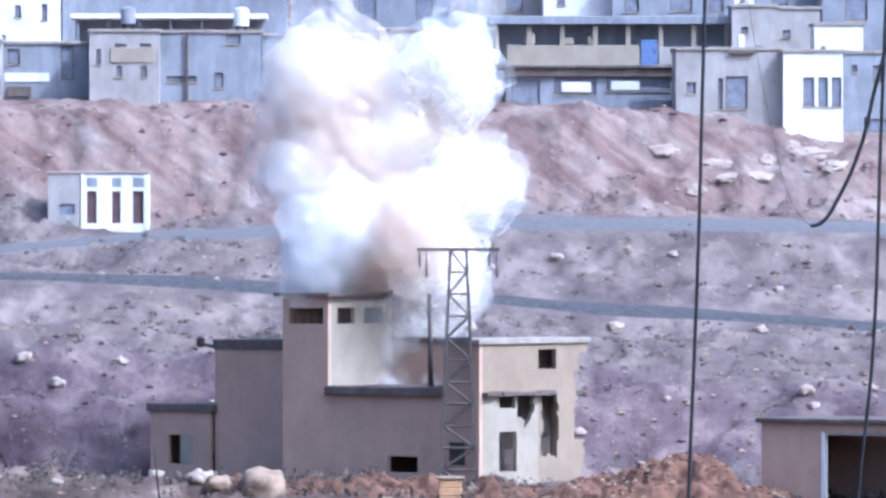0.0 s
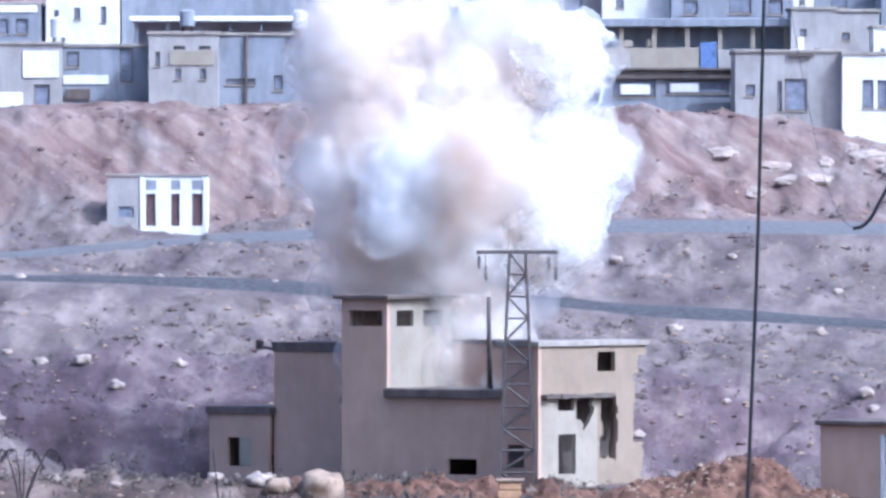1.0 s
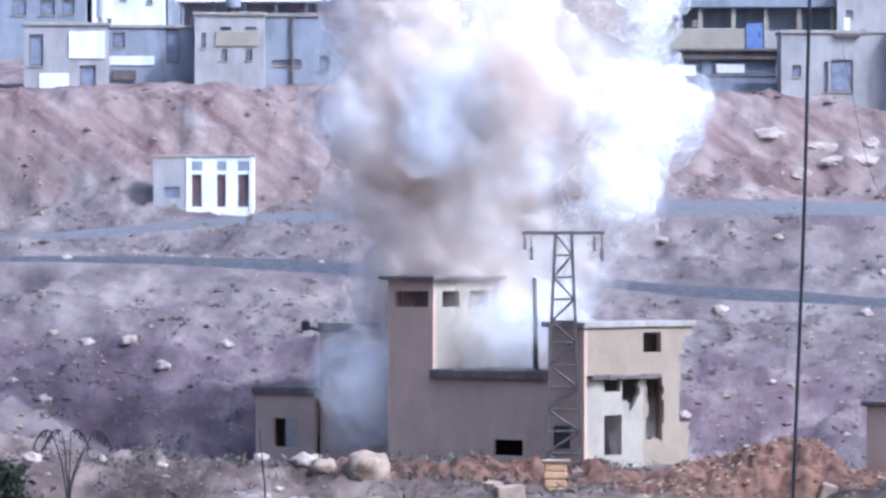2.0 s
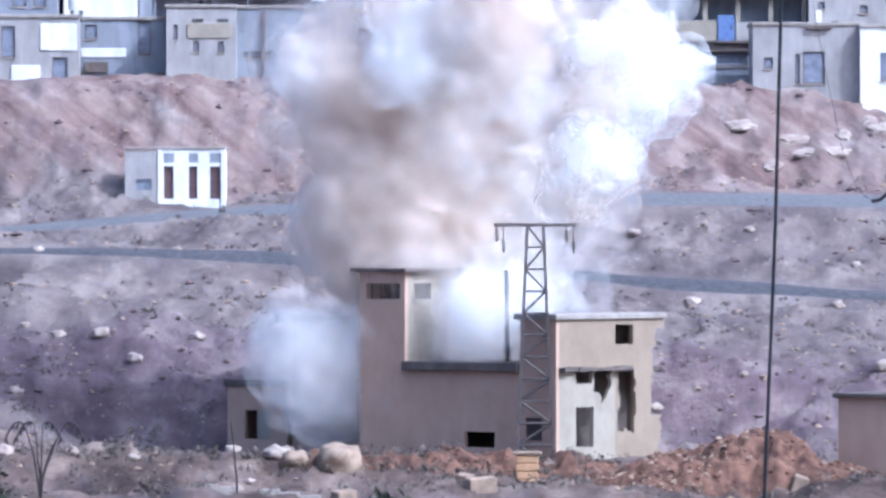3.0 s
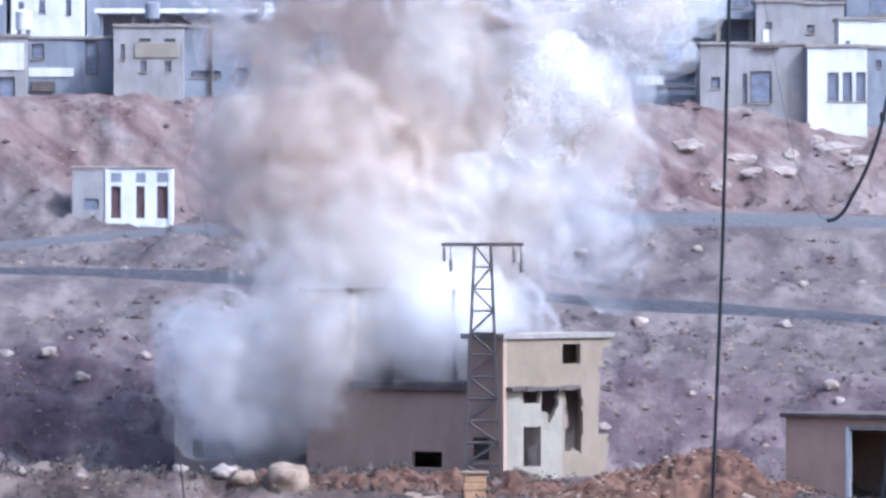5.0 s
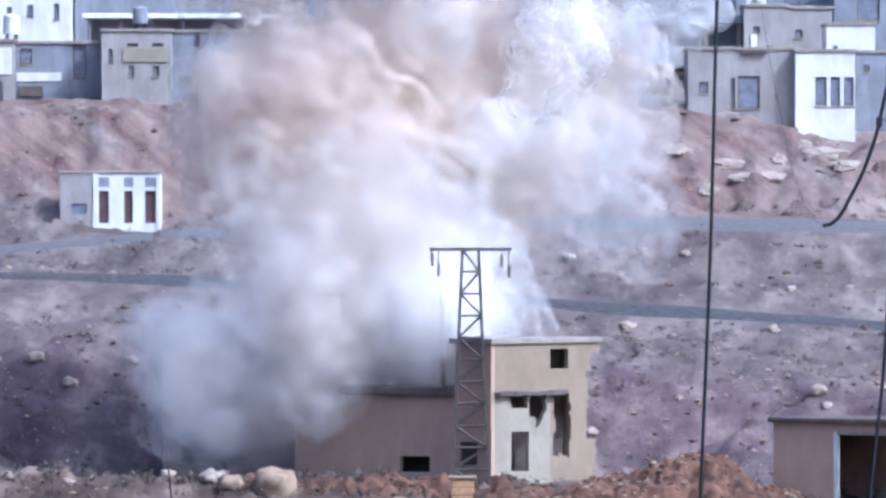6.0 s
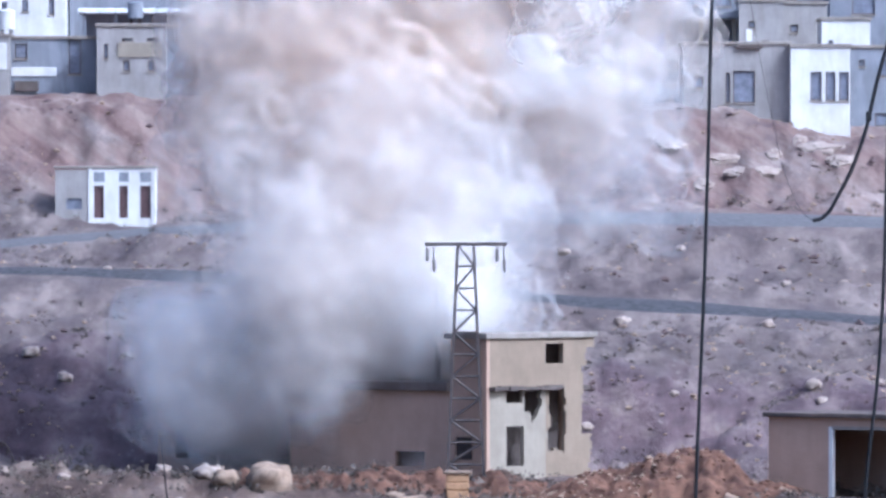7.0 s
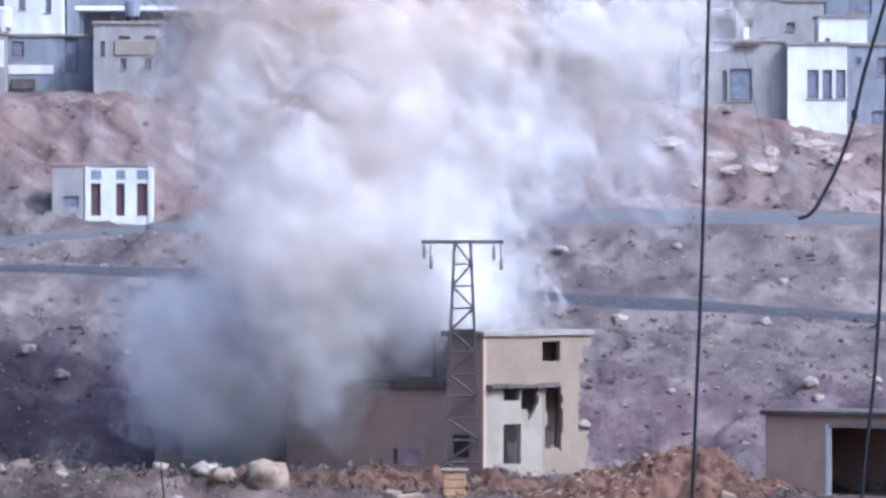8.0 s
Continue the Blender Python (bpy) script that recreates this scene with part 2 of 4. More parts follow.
def height(x, y):
    z = base_height(x, y)
    if y < 380:
        return z
    yard = max(abs(x + 2.5) / 15.5, abs(y - 455.5) / 13.0)
    if yard < 1.6:
        k = min(1.0, (1.6 - yard) / 0.6)
        k = k * k * (3 - 2 * k)
        z = z * (1 - k) + k * min(z, 0.0 if y < 450 else -0.045 * (y - 450))
    calm = 1.0
    for k, (a, b) in enumerate(ROADS):
        yy = y - (track_shift(x) if k else 0.0)
        calm = min(calm, max(0.04, (abs(yy - (a + b) / 2) - (b - a) / 2) / 3))
    if 443 < y < 469 and -17 < x < 12:
        calm = min(calm, 0.25)
    if y > 556:
        calm *= 0.4
    steep = 1.5 if 537 < y < 553 else 1.0
    p = Vector((x * 0.11, y * 0.10, 3.1))
    q = Vector((x * 0.42, y * 0.17, 7.7))
    r = Vector((x * 1.2, y * 0.55, 1.7))
    big = noise.fractal(p, 1.0, 2.0, 3)
    ridge = abs(noise.noise(q))
    return z + calm * steep * (1.05 * big + 0.6 * (0.3 - ridge) + 0.34 * noise.noise(r) + 0.12 * noise.noise(r * 2.7))


def sheet(xs, ys):
    co = [(x, y, height(x, y)) for y in ys for x in xs]
    nx = len(xs)
    fs = [(j * nx + i, j * nx + i + 1, (j + 1) * nx + i + 1, (j + 1) * nx + i) for j in range(len(ys) - 1) for i in range(nx - 1)]
    me = bpy.data.meshes.new("ground")
    me.from_pydata(co, [], fs)
    me.materials.append(M_EARTH)
    for p in me.polygons:
        p.use_smooth = True
    return new("ground", me)


GX = [-4000, -2000, -900, -400, -200, -110, -70, -50] + np.arange(-40, 40.1, 0.42).tolist() + [50, 70, 110, 200, 400, 900, 2000, 4000]
GY = ([-3000, -1000, -300, -100, -20, 0, 10, 30, 60, 100, 150, 200, 260, 320, 360, 400, 415, 424] + np.arange(428, 560, 0.42).tolist()
      + np.arange(560, 700, 2.0).tolist() + [720, 760, 820, 900, 1200, 2000, 3500, 5000])
tagged(sheet(GX, GY), "stony reddish hillside with pale rocks and dry scrub", "ground", kind="structure")


def road(name, y0, y1, mat, label, wob, shift=lambda x: 0.0):
    bm = bmesh.new()
    rows = []
    for i in range(-60, 61):
        x = i * 1.5
        row = []
        for k in range(5):
            y = y0 + shift(x) + (y1 - y0) * k / 4 + wob * noise.noise(Vector((x * 0.08, k * 3.0 if k in (0, 4) else 0, y0)))
            row.append(bm.verts.new((x, y, base_height(x, y) + 0.10 + (0.03 if 0 < k < 4 else -0.12))))
        rows.append(row)
    for a, b in zip(rows, rows[1:]):
        for k in range(4):
            bm.faces.new((a[k], b[k], b[k + 1], a[k + 1]))
    return tagged(part(name, bm, mat, smooth=True), label, "road", kind="structure")


road("road", 524.6, 530.4, M_ROAD, "pale dusty asphalt road across the hillside", 0.4)
road("track", 502.8, 507.0, M_TRACK, "dark worn track across the slope", 2.2, track_shift)

# ---- the ruin ----
TH = radians(42)
RUIN = Matrix.Translation((-5.45, 455.4, 0)) @ Matrix.Rotation(-TH, 4, "Z")  # u along the shaded front, v into the depth
FRONT = pose(0, 0, 0)


def side(u, v):
    """Pose of a wall whose outer face looks along +u, standing at u, starting at v."""
    return pose(u, v, 0, 0, 0, 90)


def roof_slab(u0, u1, v0, v1, z, thick, over=0.0):
    return box(u0 - over, u1 + over, v0 - over, v1 + over, z, z + thick, bevel=0.03)


def window_bars(parent, u0, u1, z0, z1, n, m, mat=M_STEEL):
    for i in range(n):
        u = u0 + (u1 - u0) * (i + 0.5) / n
        part("bar", placed(box(u - 0.03, u + 0.03, 0.1, 0.15, z0, z1), m), mat, parent)


def build_tower():
    t = thing("watch_tower", RUIN, "square tan plastered tower with a flat overhanging roof", "tower")
    part("front_wall", wall(0, 3.3, -1.5, 9.6, [(0.45, 2.95, 8.15, 9.0)]), M_WALL, t)
    part("side_wall", placed(wall(0.25, 5.2, -1.5, 9.6, [(0.75, 2.1, 8.15, 9.0), (2.9, 4.4, 8.15, 9.0)]), side(3.3, 0)), M_PALE, t, "pale sunlit plastered wall with soot stains")
    part("back_wall", box(0, 3.05, 4.95, 5.2, -1.5, 9.6), M_WALL, t)
    part("left_wall", box(0, 0.25, 0.25, 4.95, -1.5, 9.6), M_WALL, t)
    part("floor_slab", box(0.25, 3.05, 0.25, 4.95, 7.3, 7.5), M_SLAB, t)
    part("roof", roof_slab(0, 3.3, 0, 5.2, 9.6, 0.22, 0.38), M_SLAB, t, "dark flat concrete roof slab")
    window_bars(t, 0.5, 2.9, 8.15, 9.0, 4, FRONT)
    return t


def build_ruin():
    h = thing("ruined_house", RUIN, "tan two-storey concrete building, shell-damaged, cream sunlit end wall", "building")
    # low front block
    part("front_wall", wall(3.3, 11.6, -1.5, 4.35, [(7.6, 9.75, 0.3, 1.15)]), M_WALL, h)
    part("low_roof", box(3.3, 11.6, -0.35, 5.2, 4.35, 4.85, bevel=0.05), M_SLAB, h, "dark broken concrete roof edge")
    part("recessed_wall", placed(wall(3.3, 11.35, 4.85, 7.15), pose(0, 5.2, 0)), M_WALL, h)
    part("floor_slab", box(3.3, 11.35, 5.45, 8.7, 4.4, 4.6), M_SLAB, h)
    # corner block, full height
    part("corner_wall", wall(11.6, 14.1, -1.5, 7.15, [(11.9, 13.1, 0.75, 1.95)]), M_WALL, h)
    shutter = part("shutter", box(11.9, 13.1, 0.12, 0.16, 0.75, 1.95), M_STEEL, h, "rusty window shutter")
    for i in range(5):
        part("slat", box(11.92, 13.08, 0.08, 0.13, 0.8 + i * 0.23, 0.95 + i * 0.23), M_STEEL, shutter)

    def broken(v, z):
        n1 = 0.35 * noise.noise(Vector((v * 1.7, z * 1.7, 2.0)))
        if z < 7.0 and v > (8.45 if z < 2.0 else 7.75) + n1 and z < 5.6:
            return True
        if v > 8.0 + n1 * 1.3 and 5.4 < z < 6.6:
            return True
        if 3.05 + n1 < v < 4.45 + n1 and 2.9 + 0.9 * abs(v - 3.7) + n1 < z < 4.5:
            return True
        if 5.0 + n1 < v < 6.35 + n1 * 0.5 and 1.2 + n1 < z < 4.55:
            return True
        return 0.4 + n1 * 2 > v + 9 * abs(z - 4.45)

    part("upper_end_wall", placed(wall(0.25, 8.7, 4.4, 7.15, [(4.75, 6.2, 5.8, 6.85)], ragged=broken, step=0.14), side(14.1, 0)), M_CREAM, h, "cream plastered upper wall with a square window")
    part("lower_end_wall", placed(wall(0.25, 4.75, -1.5, 4.4, [(1.6, 3.0, 0.4, 2.5), (1.6, 2.9, 3.75, 4.4)], ragged=broken, step=0.14), side(14.1, 0)), M_PALE, h, "whitish plastered wall with a blown-out doorway")
    part("lower_end_wall", placed(wall(4.75, 8.7, -1.5, 4.4, ragged=broken, step=0.14), side(14.1, 0)), M_CREAM, h, "cream plastered wall broken off at its edge")
    part("back_wall", box(3.3, 13.0, 8.7, 8.95, -1.5, 7.15), M_WALL, h)
    part("upper_floor", box(11.6, 13.85, 0.25, 8.7, 4.35, 4.6), M_SLAB, h)
    part("inner_wall", box(11.35, 11.6, 0.25, 8.7, -1.5, 7.15), M_SLAB, h)
    part("roof", roof_slab(11.35, 14.1, 0, 8.7, 7.15, 0.3, 0.16), M_LIGHTSLAB, h, "pale flat concrete roof slab")
    part("roof_edge", box(3.32, 11.18, 5.05, 6.5, 7.15, 7.42, bevel=0.04), M_SLAB, h)
    # broken canopy over the end wall's door
    bm = bmesh.new()
    for i in range(9):
        v = 0.2 + i * 0.62
        add_box(bm, 14.1, 14.55 - 0.25 * abs(noise.noise(Vector((i * 1.3, 0, 0)))), v, v + 0.62, 4.42 + 0.05 * noise.noise(Vector((i * 0.7, 4, 0))), 4.62 + 0.04 * math.sin(i))
    part("canopy", bm, M_SLAB, h, "cracked concrete canopy with a sagging edge")
    # a leaning lintel piece in the tall opening
    part("door_jamb", box(13.7, 14.06, 4.75, 5.0, 0.2, 4.3, bevel=0.03), M_PALE, h)
    return h


def build_left_wing():
    h = thing("rear_block", RUIN, "tan plastered block with a dark flat roof edge", "building")
    m = pose(0, 5, 0)
    part("front_wall", placed(wall(-9.7, -2.5, -1.5, 6.6, [(-4.6, -4.3, 3.0, 3.35)]), m), M_WALL, h)
    part("left_wall", box(-9.7, -9.45, 5.25, 11, -1.5, 6.6), M_WALL, h)
    part("right_wall", box(-2.75, -2.5, 5.25, 11, -1.5, 6.6), M_WALL, h)
    part("back_wall", box(-9.45, -2.75, 10.75, 11, -1.5, 6.6), M_WALL, h)
    part("roof", roof_slab(-9.7, -2.5, 5, 11, 6.6, 0.55, 0.1), M_SLAB, h)
    bm = bmesh.new()
    add_rod(bm, (-9.7, 4.95, 6.75), (-10.6, 4.7, 6.9), 0.09)
    add_box(bm, -10.75, -10.25, 4.55, 4.85, 6.7, 7.25, bevel=0.08)
    part("bent_bracket", bm, M_STEEL, h, "rusty bent metal bracket at the roof corner")
    a = thing("annex", RUIN, "low tan plastered annex with a small doorway", "building")
    part("front_wall", placed(wall(-14.2, -9.7, -1.5, 3.15, [(-12.9, -11.0, 0.25, 1.85)]), pose(0, 4.6, 0)), M_WALL, a)
    part("left_wall", box(-14.2, -13.95, 4.85, 10, -1.5, 3.15), M_WALL, a)
    part("back_wall", box(-13.95, -9.7, 9.75, 10, -1.5, 3.15), M_WALL, a)
    part("roof", roof_slab(-14.2, -9.7, 4.6, 10, 3.15, 0.4, 0.18), M_SLAB, a)
    part("door_leaf", placed(box(-11.95, -11.02, 4.62, 4.67, 0.28, 1.85), Matrix.Identity(4)), M_PALE, a, "pale door leaf standing ajar")
    return h


build_tower()
build_ruin()
build_left_wing()


# ---- lattice pylon before the front wall ----
def build_pylon():
    p = thing("lattice_pylon", pose(3.92, 445.6, -0.6), "rusty steel lattice power pylon with a crossarm", "pylon")
    top, bot, H = 0.42, 0.98, 12.75
    for sx in (-1, 1):
        for sy in (-1, 1):
            bm = bmesh.new()
            add_rod(bm, (sx * bot, sy * bot, 0), (sx * top, sy * top, H), 0.1, 4)
            part("leg", bm, M_STEEL, p)
    n = 11
    for i in range(n):
        a, b = i / n, (i + 1) / n
        wa, wb = bot + (top - bot) * a, bot + (top - bot) * b
        for sy in (-1, 1):
            for axis in (0, 1):
                q = (lambda s, w, z: (s * w, sy * w, z)) if axis == 0 else (lambda s, w, z: (sy * w, s * w, z))
                bm = bmesh.new()
                d = 1 if (i % 2) else -1
                add_rod(bm, q(-d, wa, a * H), q(d, wb, b * H), 0.055, 4)
                add_rod(bm, q(-1, wb, b * H), q(1, wb, b * H), 0.05, 4)
                part("brace", bm, M_STEEL, p)
    for sy in (-1, 1):
        part("crossarm", box(-2.15, 2.15, sy * 0.42 - 0.06, sy * 0.42 + 0.06, H - 0.07, H + 0.1), M_STEEL, p)
    for x in (-2.1, 2.1):
        part("end_bar", box(x - 0.06, x + 0.06, -0.42, 0.42, H - 0.07, H + 0.08), M_STEEL, p)
    for x, d in ((-2.05, 0.9), (-1.7, 1.45), (1.62, 0.95), (2.0, 1.5)):
        bm = bmesh.new()
        add_rod(bm, (x, -0.42, H), (x + 0.03, -0.42, H - d), 0.03, 5)
        for k in range(4):
            bmesh.ops.create_cone(bm, cap_ends=True, segments=8, radius1=0.13, radius2=0.06, depth=0.12, matrix=Matrix.Translation((x + 0.03, -0.42, H - d + 0.15 + k * 0.16)))
        part("insulator", bm, M_STEEL, p, "hanging insulator string")
    return p


build_pylon()


def build_pipe():
    m = RUIN @ pose(8.9, 2.0, 4.85)
    p = thing("flue_pipe", m, "tall dark flue pipe standing on the low roof", "pipe")
    bm = bmesh.new()
    add_rod(bm, (0, 0, 0), (-0.1, 0, 4.9), 0.15, 10, 0.11)
    part("pipe", bm, M_STEEL, p, smooth=True)
    for z in (0.05, 2.4):
        bm = bmesh.new()
        add_rod(bm, (-0.02 * z, 0, z), (-0.02 * z, 0, z + 0.1), 0.2, 10)
        part("collar", bm, M_STEEL, p)


build_pipe()


# ---- houses on the upper slope ----
def house(label, x0, x1, y, depth, z0, z1, mat, openings, panels):
    """A flat-roofed block house facing the valley; openings and panels are (x0, x1, z0, z1) on its front."""
    h = thing("house", pose(0, y, 0), label, "house", "houses on the upper slope")
    foot = min(z0, height(x0, y), height(x1, y)) - 1.5
    part("front_wall", wall(x0, x1, foot, z1, openings), mat, h)
    part("side_wall", box(x0, x0 + 0.25, 0.25, depth, foot, z1), mat, h)
    part("side_wall", box(x1 - 0.25, x1, 0.25, depth, foot, z1), mat, h)
    part("back_wall", box(x0 + 0.25, x1 - 0.25, depth - 0.25, depth, foot, z1), mat, h)
    part("roof", box(x0 - 0.12, x1 + 0.12, -0.12, depth + 0.12, z1, z1 + 0.22, bevel=0.03), M_LIGHTSLAB, h)
    for a, b, c, d in openings:
        w = part("window", wall(a, b, c, d, [(a + 0.07, b - 0.07, c + 0.07, d - 0.07)], 0.08), M_SLAB, h)
        w.location.y = 0.12
        part("pane", box(a + 0.07, b - 0.07, 0.03, 0.05, c + 0.07, d - 0.07), M_GLASS, w)
        part("sill", box(a - 0.08, b + 0.08, -0.2, -0.02, c - 0.1, c - 0.005), M_LIGHTSLAB, w)
    for a, b, c, d, pm in panels:
        part("panel", box(a, b, -0.09 - 0.2 * (pm == M_SLAB), -0.004, c, d, bevel=0.02), pm, h)
    return h


house("low cream block house with a flat roof", -30.84, -25.3, 560, 8, 20.93, 25.42, M_TAN,
      [(-30.47, -29.53, 22.8, 24.86), (-27.1, -26.05, 21.07, 22.8)], [(-27.85, -25.45, 23.25, 25.04, M_WHITE), (-29.8, -27.85, 20.96, 22.27, M_WHITE)])
house("grey block house with a tall doorway", -25.36, -19.61, 562, 8, 20.95, 25.31, M_GREY,
      [(-21.45, -20.62, 22.98, 25.23), (-25.02, -24.19, 24.03, 25.01)], [(-25.24, -22.24, 22.83, 23.43, M_WHITE), (-25.02, -23.44, 21.85, 22.53, M_SLAB)])
house("pale tan house with small square windows", -19.47, -14.87, 559, 9, 20.91, 26.07, M_TAN,
      [(-17.71, -17.3, 23.15, 23.83), (-16.07, -15.66, 23.15, 23.83), (-19.02, -18.72, 23.98, 24.95), (-17.79, -17.04, 25.1, 25.32), (-16.14, -15.39, 25.1, 25.32)], [(-18.09, -15.17, 24.05, 25.02, M_PALE)])
house("long grey concrete house with few windows", -14.89, -8.18, 561, 9, 20.94, 26.04, M_GREY,
      [(-11.25, -10.65, 22.44, 23.41), (-14.4, -12.45, 22.81, 23.19), (-10.46, -9.53, 25.36, 25.96)], [(-13.12, -12.97, 20.98, 26.04, M_SLAB)])
house("grey concrete house half hidden by smoke", -8.13, -0.53, 563, 9, 20.81, 25.85, M_GREY,
      [(-6.92, -5.98, 22.84, 24.73), (-3.54, -2.56, 22.84, 24.73)], [])
house("sand-coloured house half hidden by smoke", -0.45, 7.26, 560, 9, 20.78, 26.17, M_TAN,
      [(0.6, 1.72, 23.17, 25.04), (3.59, 4.53, 23.17, 25.04), (5.47, 6.59, 21.67, 22.8)], [])
house("white house with three small windows", -28.16, -23.1, 600, 9, 27.2, 31.25, M_WHITE,
      [(-27.63, -27.27, 28.08, 28.72), (-26.19, -25.75, 28.04, 28.88), (-24.3, -23.9, 27.84, 28.96)], [])
house("bluish grey flat-roofed house", -36.14, -28.54, 598, 9, 25.79, 28.99, M_GREY,
      [(-33.74, -32.74, 26.99, 28.19), (-31.74, -30.74, 26.99, 28.03), (-30.22, -29.34, 26.99, 28.03)], [(-36.06, -28.7, 28.51, 28.99, M_TIN)])
house("grey two-storey house behind a shed", -22.97, -6.94, 604, 9, 26.8, 31.56, M_GREY,
      [(-21.72, -21.08, 27.04, 28.01), (-20.51, -18.73, 27.12, 28.01), (-17.52, -13.16, 27.04, 28.09), (-12.27, -9.04, 27.04, 28.09)], [(-20.43, -18.81, 27.2, 27.93, M_BLUE)])
house("large grey building behind the smoke", -6.69, 7.18, 610, 10, 27.01, 32.15, M_GREY,
      [(-5.06, -3.83, 28.07, 29.7), (-1.79, -0.57, 28.07, 29.7), (2.28, 3.51, 28.07, 29.7)], [])
house("grey lower storey with a projecting concrete slab", 8.17, 19.52, 566, 9, 20.62, 23.87, M_GREY,
      [(11.39, 14.23, 22.06, 23.19), (14.91, 19.14, 22.29, 23.19), (8.55, 10.44, 21.38, 23.04)], [(11.88, 13.85, 22.21, 22.89, M_WHITE), (15.21, 17.1, 22.36, 22.97, M_WHITE), (8.17, 19.52, 23.27, 23.87, M_SLAB)])
house("bright white upper house", 11.12, 15.85, 590, 8, 27.61, 30.37, M_WHITE,
      [(12.07, 12.62, 28.63, 29.42)], [])
house("grey upper house with dark windows", 15.88, 24.37, 588, 9, 27.09, 30.7, M_GREY,
      [(16.74, 17.73, 28.11, 29.13), (19.89, 21.46, 28.19, 29.29), (22.64, 23.62, 28.11, 29.13)], [])
house("pale upper house beside a grey one", 4.61, 11.12, 594, 8, 27.54, 30.64, M_TAN,
      [(5.8, 6.59, 28.41, 29.29), (8.58, 9.77, 28.33, 29.37)], [])
house("sand-grey house with a broken window", 19.21, 26.24, 556, 8, 19.54, 24.82, M_TAN,
      [(22.0, 22.3, 21.02, 22.96), (22.49, 23.93, 21.02, 23.11), (19.92, 20.52, 21.99, 22.73)], [(22.71, 24.38, 24.59, 24.82, M_SLAB)])
house("small sand-coloured upper storey with vents", 23.22, 26.16, 564, 6, 24.86, 27.84, M_TAN,
      [(23.83, 24.28, 26.1, 26.55), (24.73, 25.18, 24.97, 25.27)], [(23.68, 24.05, 25.12, 26.03, M_WHITE)])
house("sand-coloured upper house with flat roof", 25.38, 29.41, 570, 6, 24.86, 27.83, M_TAN,
      [(26.9, 27.43, 25.93, 26.46)], [])
house("bright white house with three windows and shell damage", 26.23, 30.16, 555, 8, 19.53, 24.65, M_WHITE,
      [(27.53, 28.27, 21.16, 23.02), (28.53, 29.16, 21.16, 23.02), (29.42, 30.05, 21.16, 23.02)], [])
house("white upper storey with a broken corner", 28.63, 31.86, 562, 6, 24.71, 26.58, M_WHITE,
      [(29.08, 29.38, 24.86, 25.23)], [])
house("grey house with a dark shop front", 30.31, 37.46, 557, 8, 19.4, 24.61, M_GREY,
      [(31.87, 34.11, 19.47, 20.33), (30.83, 31.2, 23.42, 23.87), (32.24, 32.8, 22.75, 23.87)], [])
house("grey blue upper house", 30.29, 39.27, 584, 8, 25.2, 30.59, M_GREY,
      [(31.85, 33.42, 27.47, 29.03), (34.98, 36.54, 27.47, 29.03)], [])
house("white upper house far up the slope", 24.45, 25.87, 590, 6, 28.24, 30.37, M_WHITE,
      [(24.85, 25.24, 28.87, 29.58)], [])
house("grey upper house far up the slope", 26.04, 30.63, 592, 6, 28.29, 30.82, M_GREY,
      [(27.15, 28.33, 28.68, 29.63)], [])


def build_gallery():
    """An open upper storey on columns over the long grey house."""
    g = thing("gallery", pose(0, 566, 0), "open concrete gallery with columns and a pale parapet", "gallery")
    part("floor_slab", box(7.1, 23.2, -0.5, 7, 23.82, 24.0, bevel=0.03), M_SLAB, g)
    part("parapet", box(8.2, 17.1, -0.3, -0.1, 24.0, 25.35, bevel=0.02), M_PALE, g, "pale plastered parapet")
    part("parapet", box(18.4, 23.2, -0.3, -0.1, 24.0, 25.2, bevel=0.02), M_TAN, g)
    part("back_wall", box(7.1, 23.2, 1.1, 1.35, 24.0, 26.75), M_GREY, g)
    part("roof", box(7.0, 23.3, -0.6, 7, 26.75, 27.3, bevel=0.04), M_GREY, g)
    for i in range(8):
        x = 7.4 + i * 2.2
        part("column", box(x, x + 0.3, -0.25, 0.05, 24.0, 26.75), M_PALE, g)
    door = part("door", box(17.2, 18.3, -0.34, -0.22, 23.98, 25.7, bevel=0.02), M_BLUE, g, "blue painted metal door")
    part("handle", box(18.05, 18.15, -0.4, -0.34, 24.8, 25.0), M_STEEL, door)
    for x, dz in ((9.4, 0.8), (12.0, 0.5), (13.6, 0.6)):
        part("rubble_piece", box(x, x + 0.7, -0.1, 0.5, 25.35, 25.35 + dz, bevel=0.1), M_PALE, g)


def build_shed_roof():
    c = thing("open_shed", pose(0, 586, 0), "long open shed with a bright white sheet roof on posts", "shed")
    part("roof", placed(box(-21.7, -8.1, -0.4, 6, 0, 0.32, bevel=0.03), pose(0, 0, 27.6, 0, 0, 0)), M_TIN, c, "bright white sheet metal roof")
    for i in range(7):
        x = -21.3 + i * 2.15
        part("post", box(x, x + 0.16, 0, 0.16, 22.0, 27.6), M_GREY, c)
    part("back_wall", box(-21.5, -8.3, 3.0, 3.25, 22.0, 27.6), M_GREY, c)


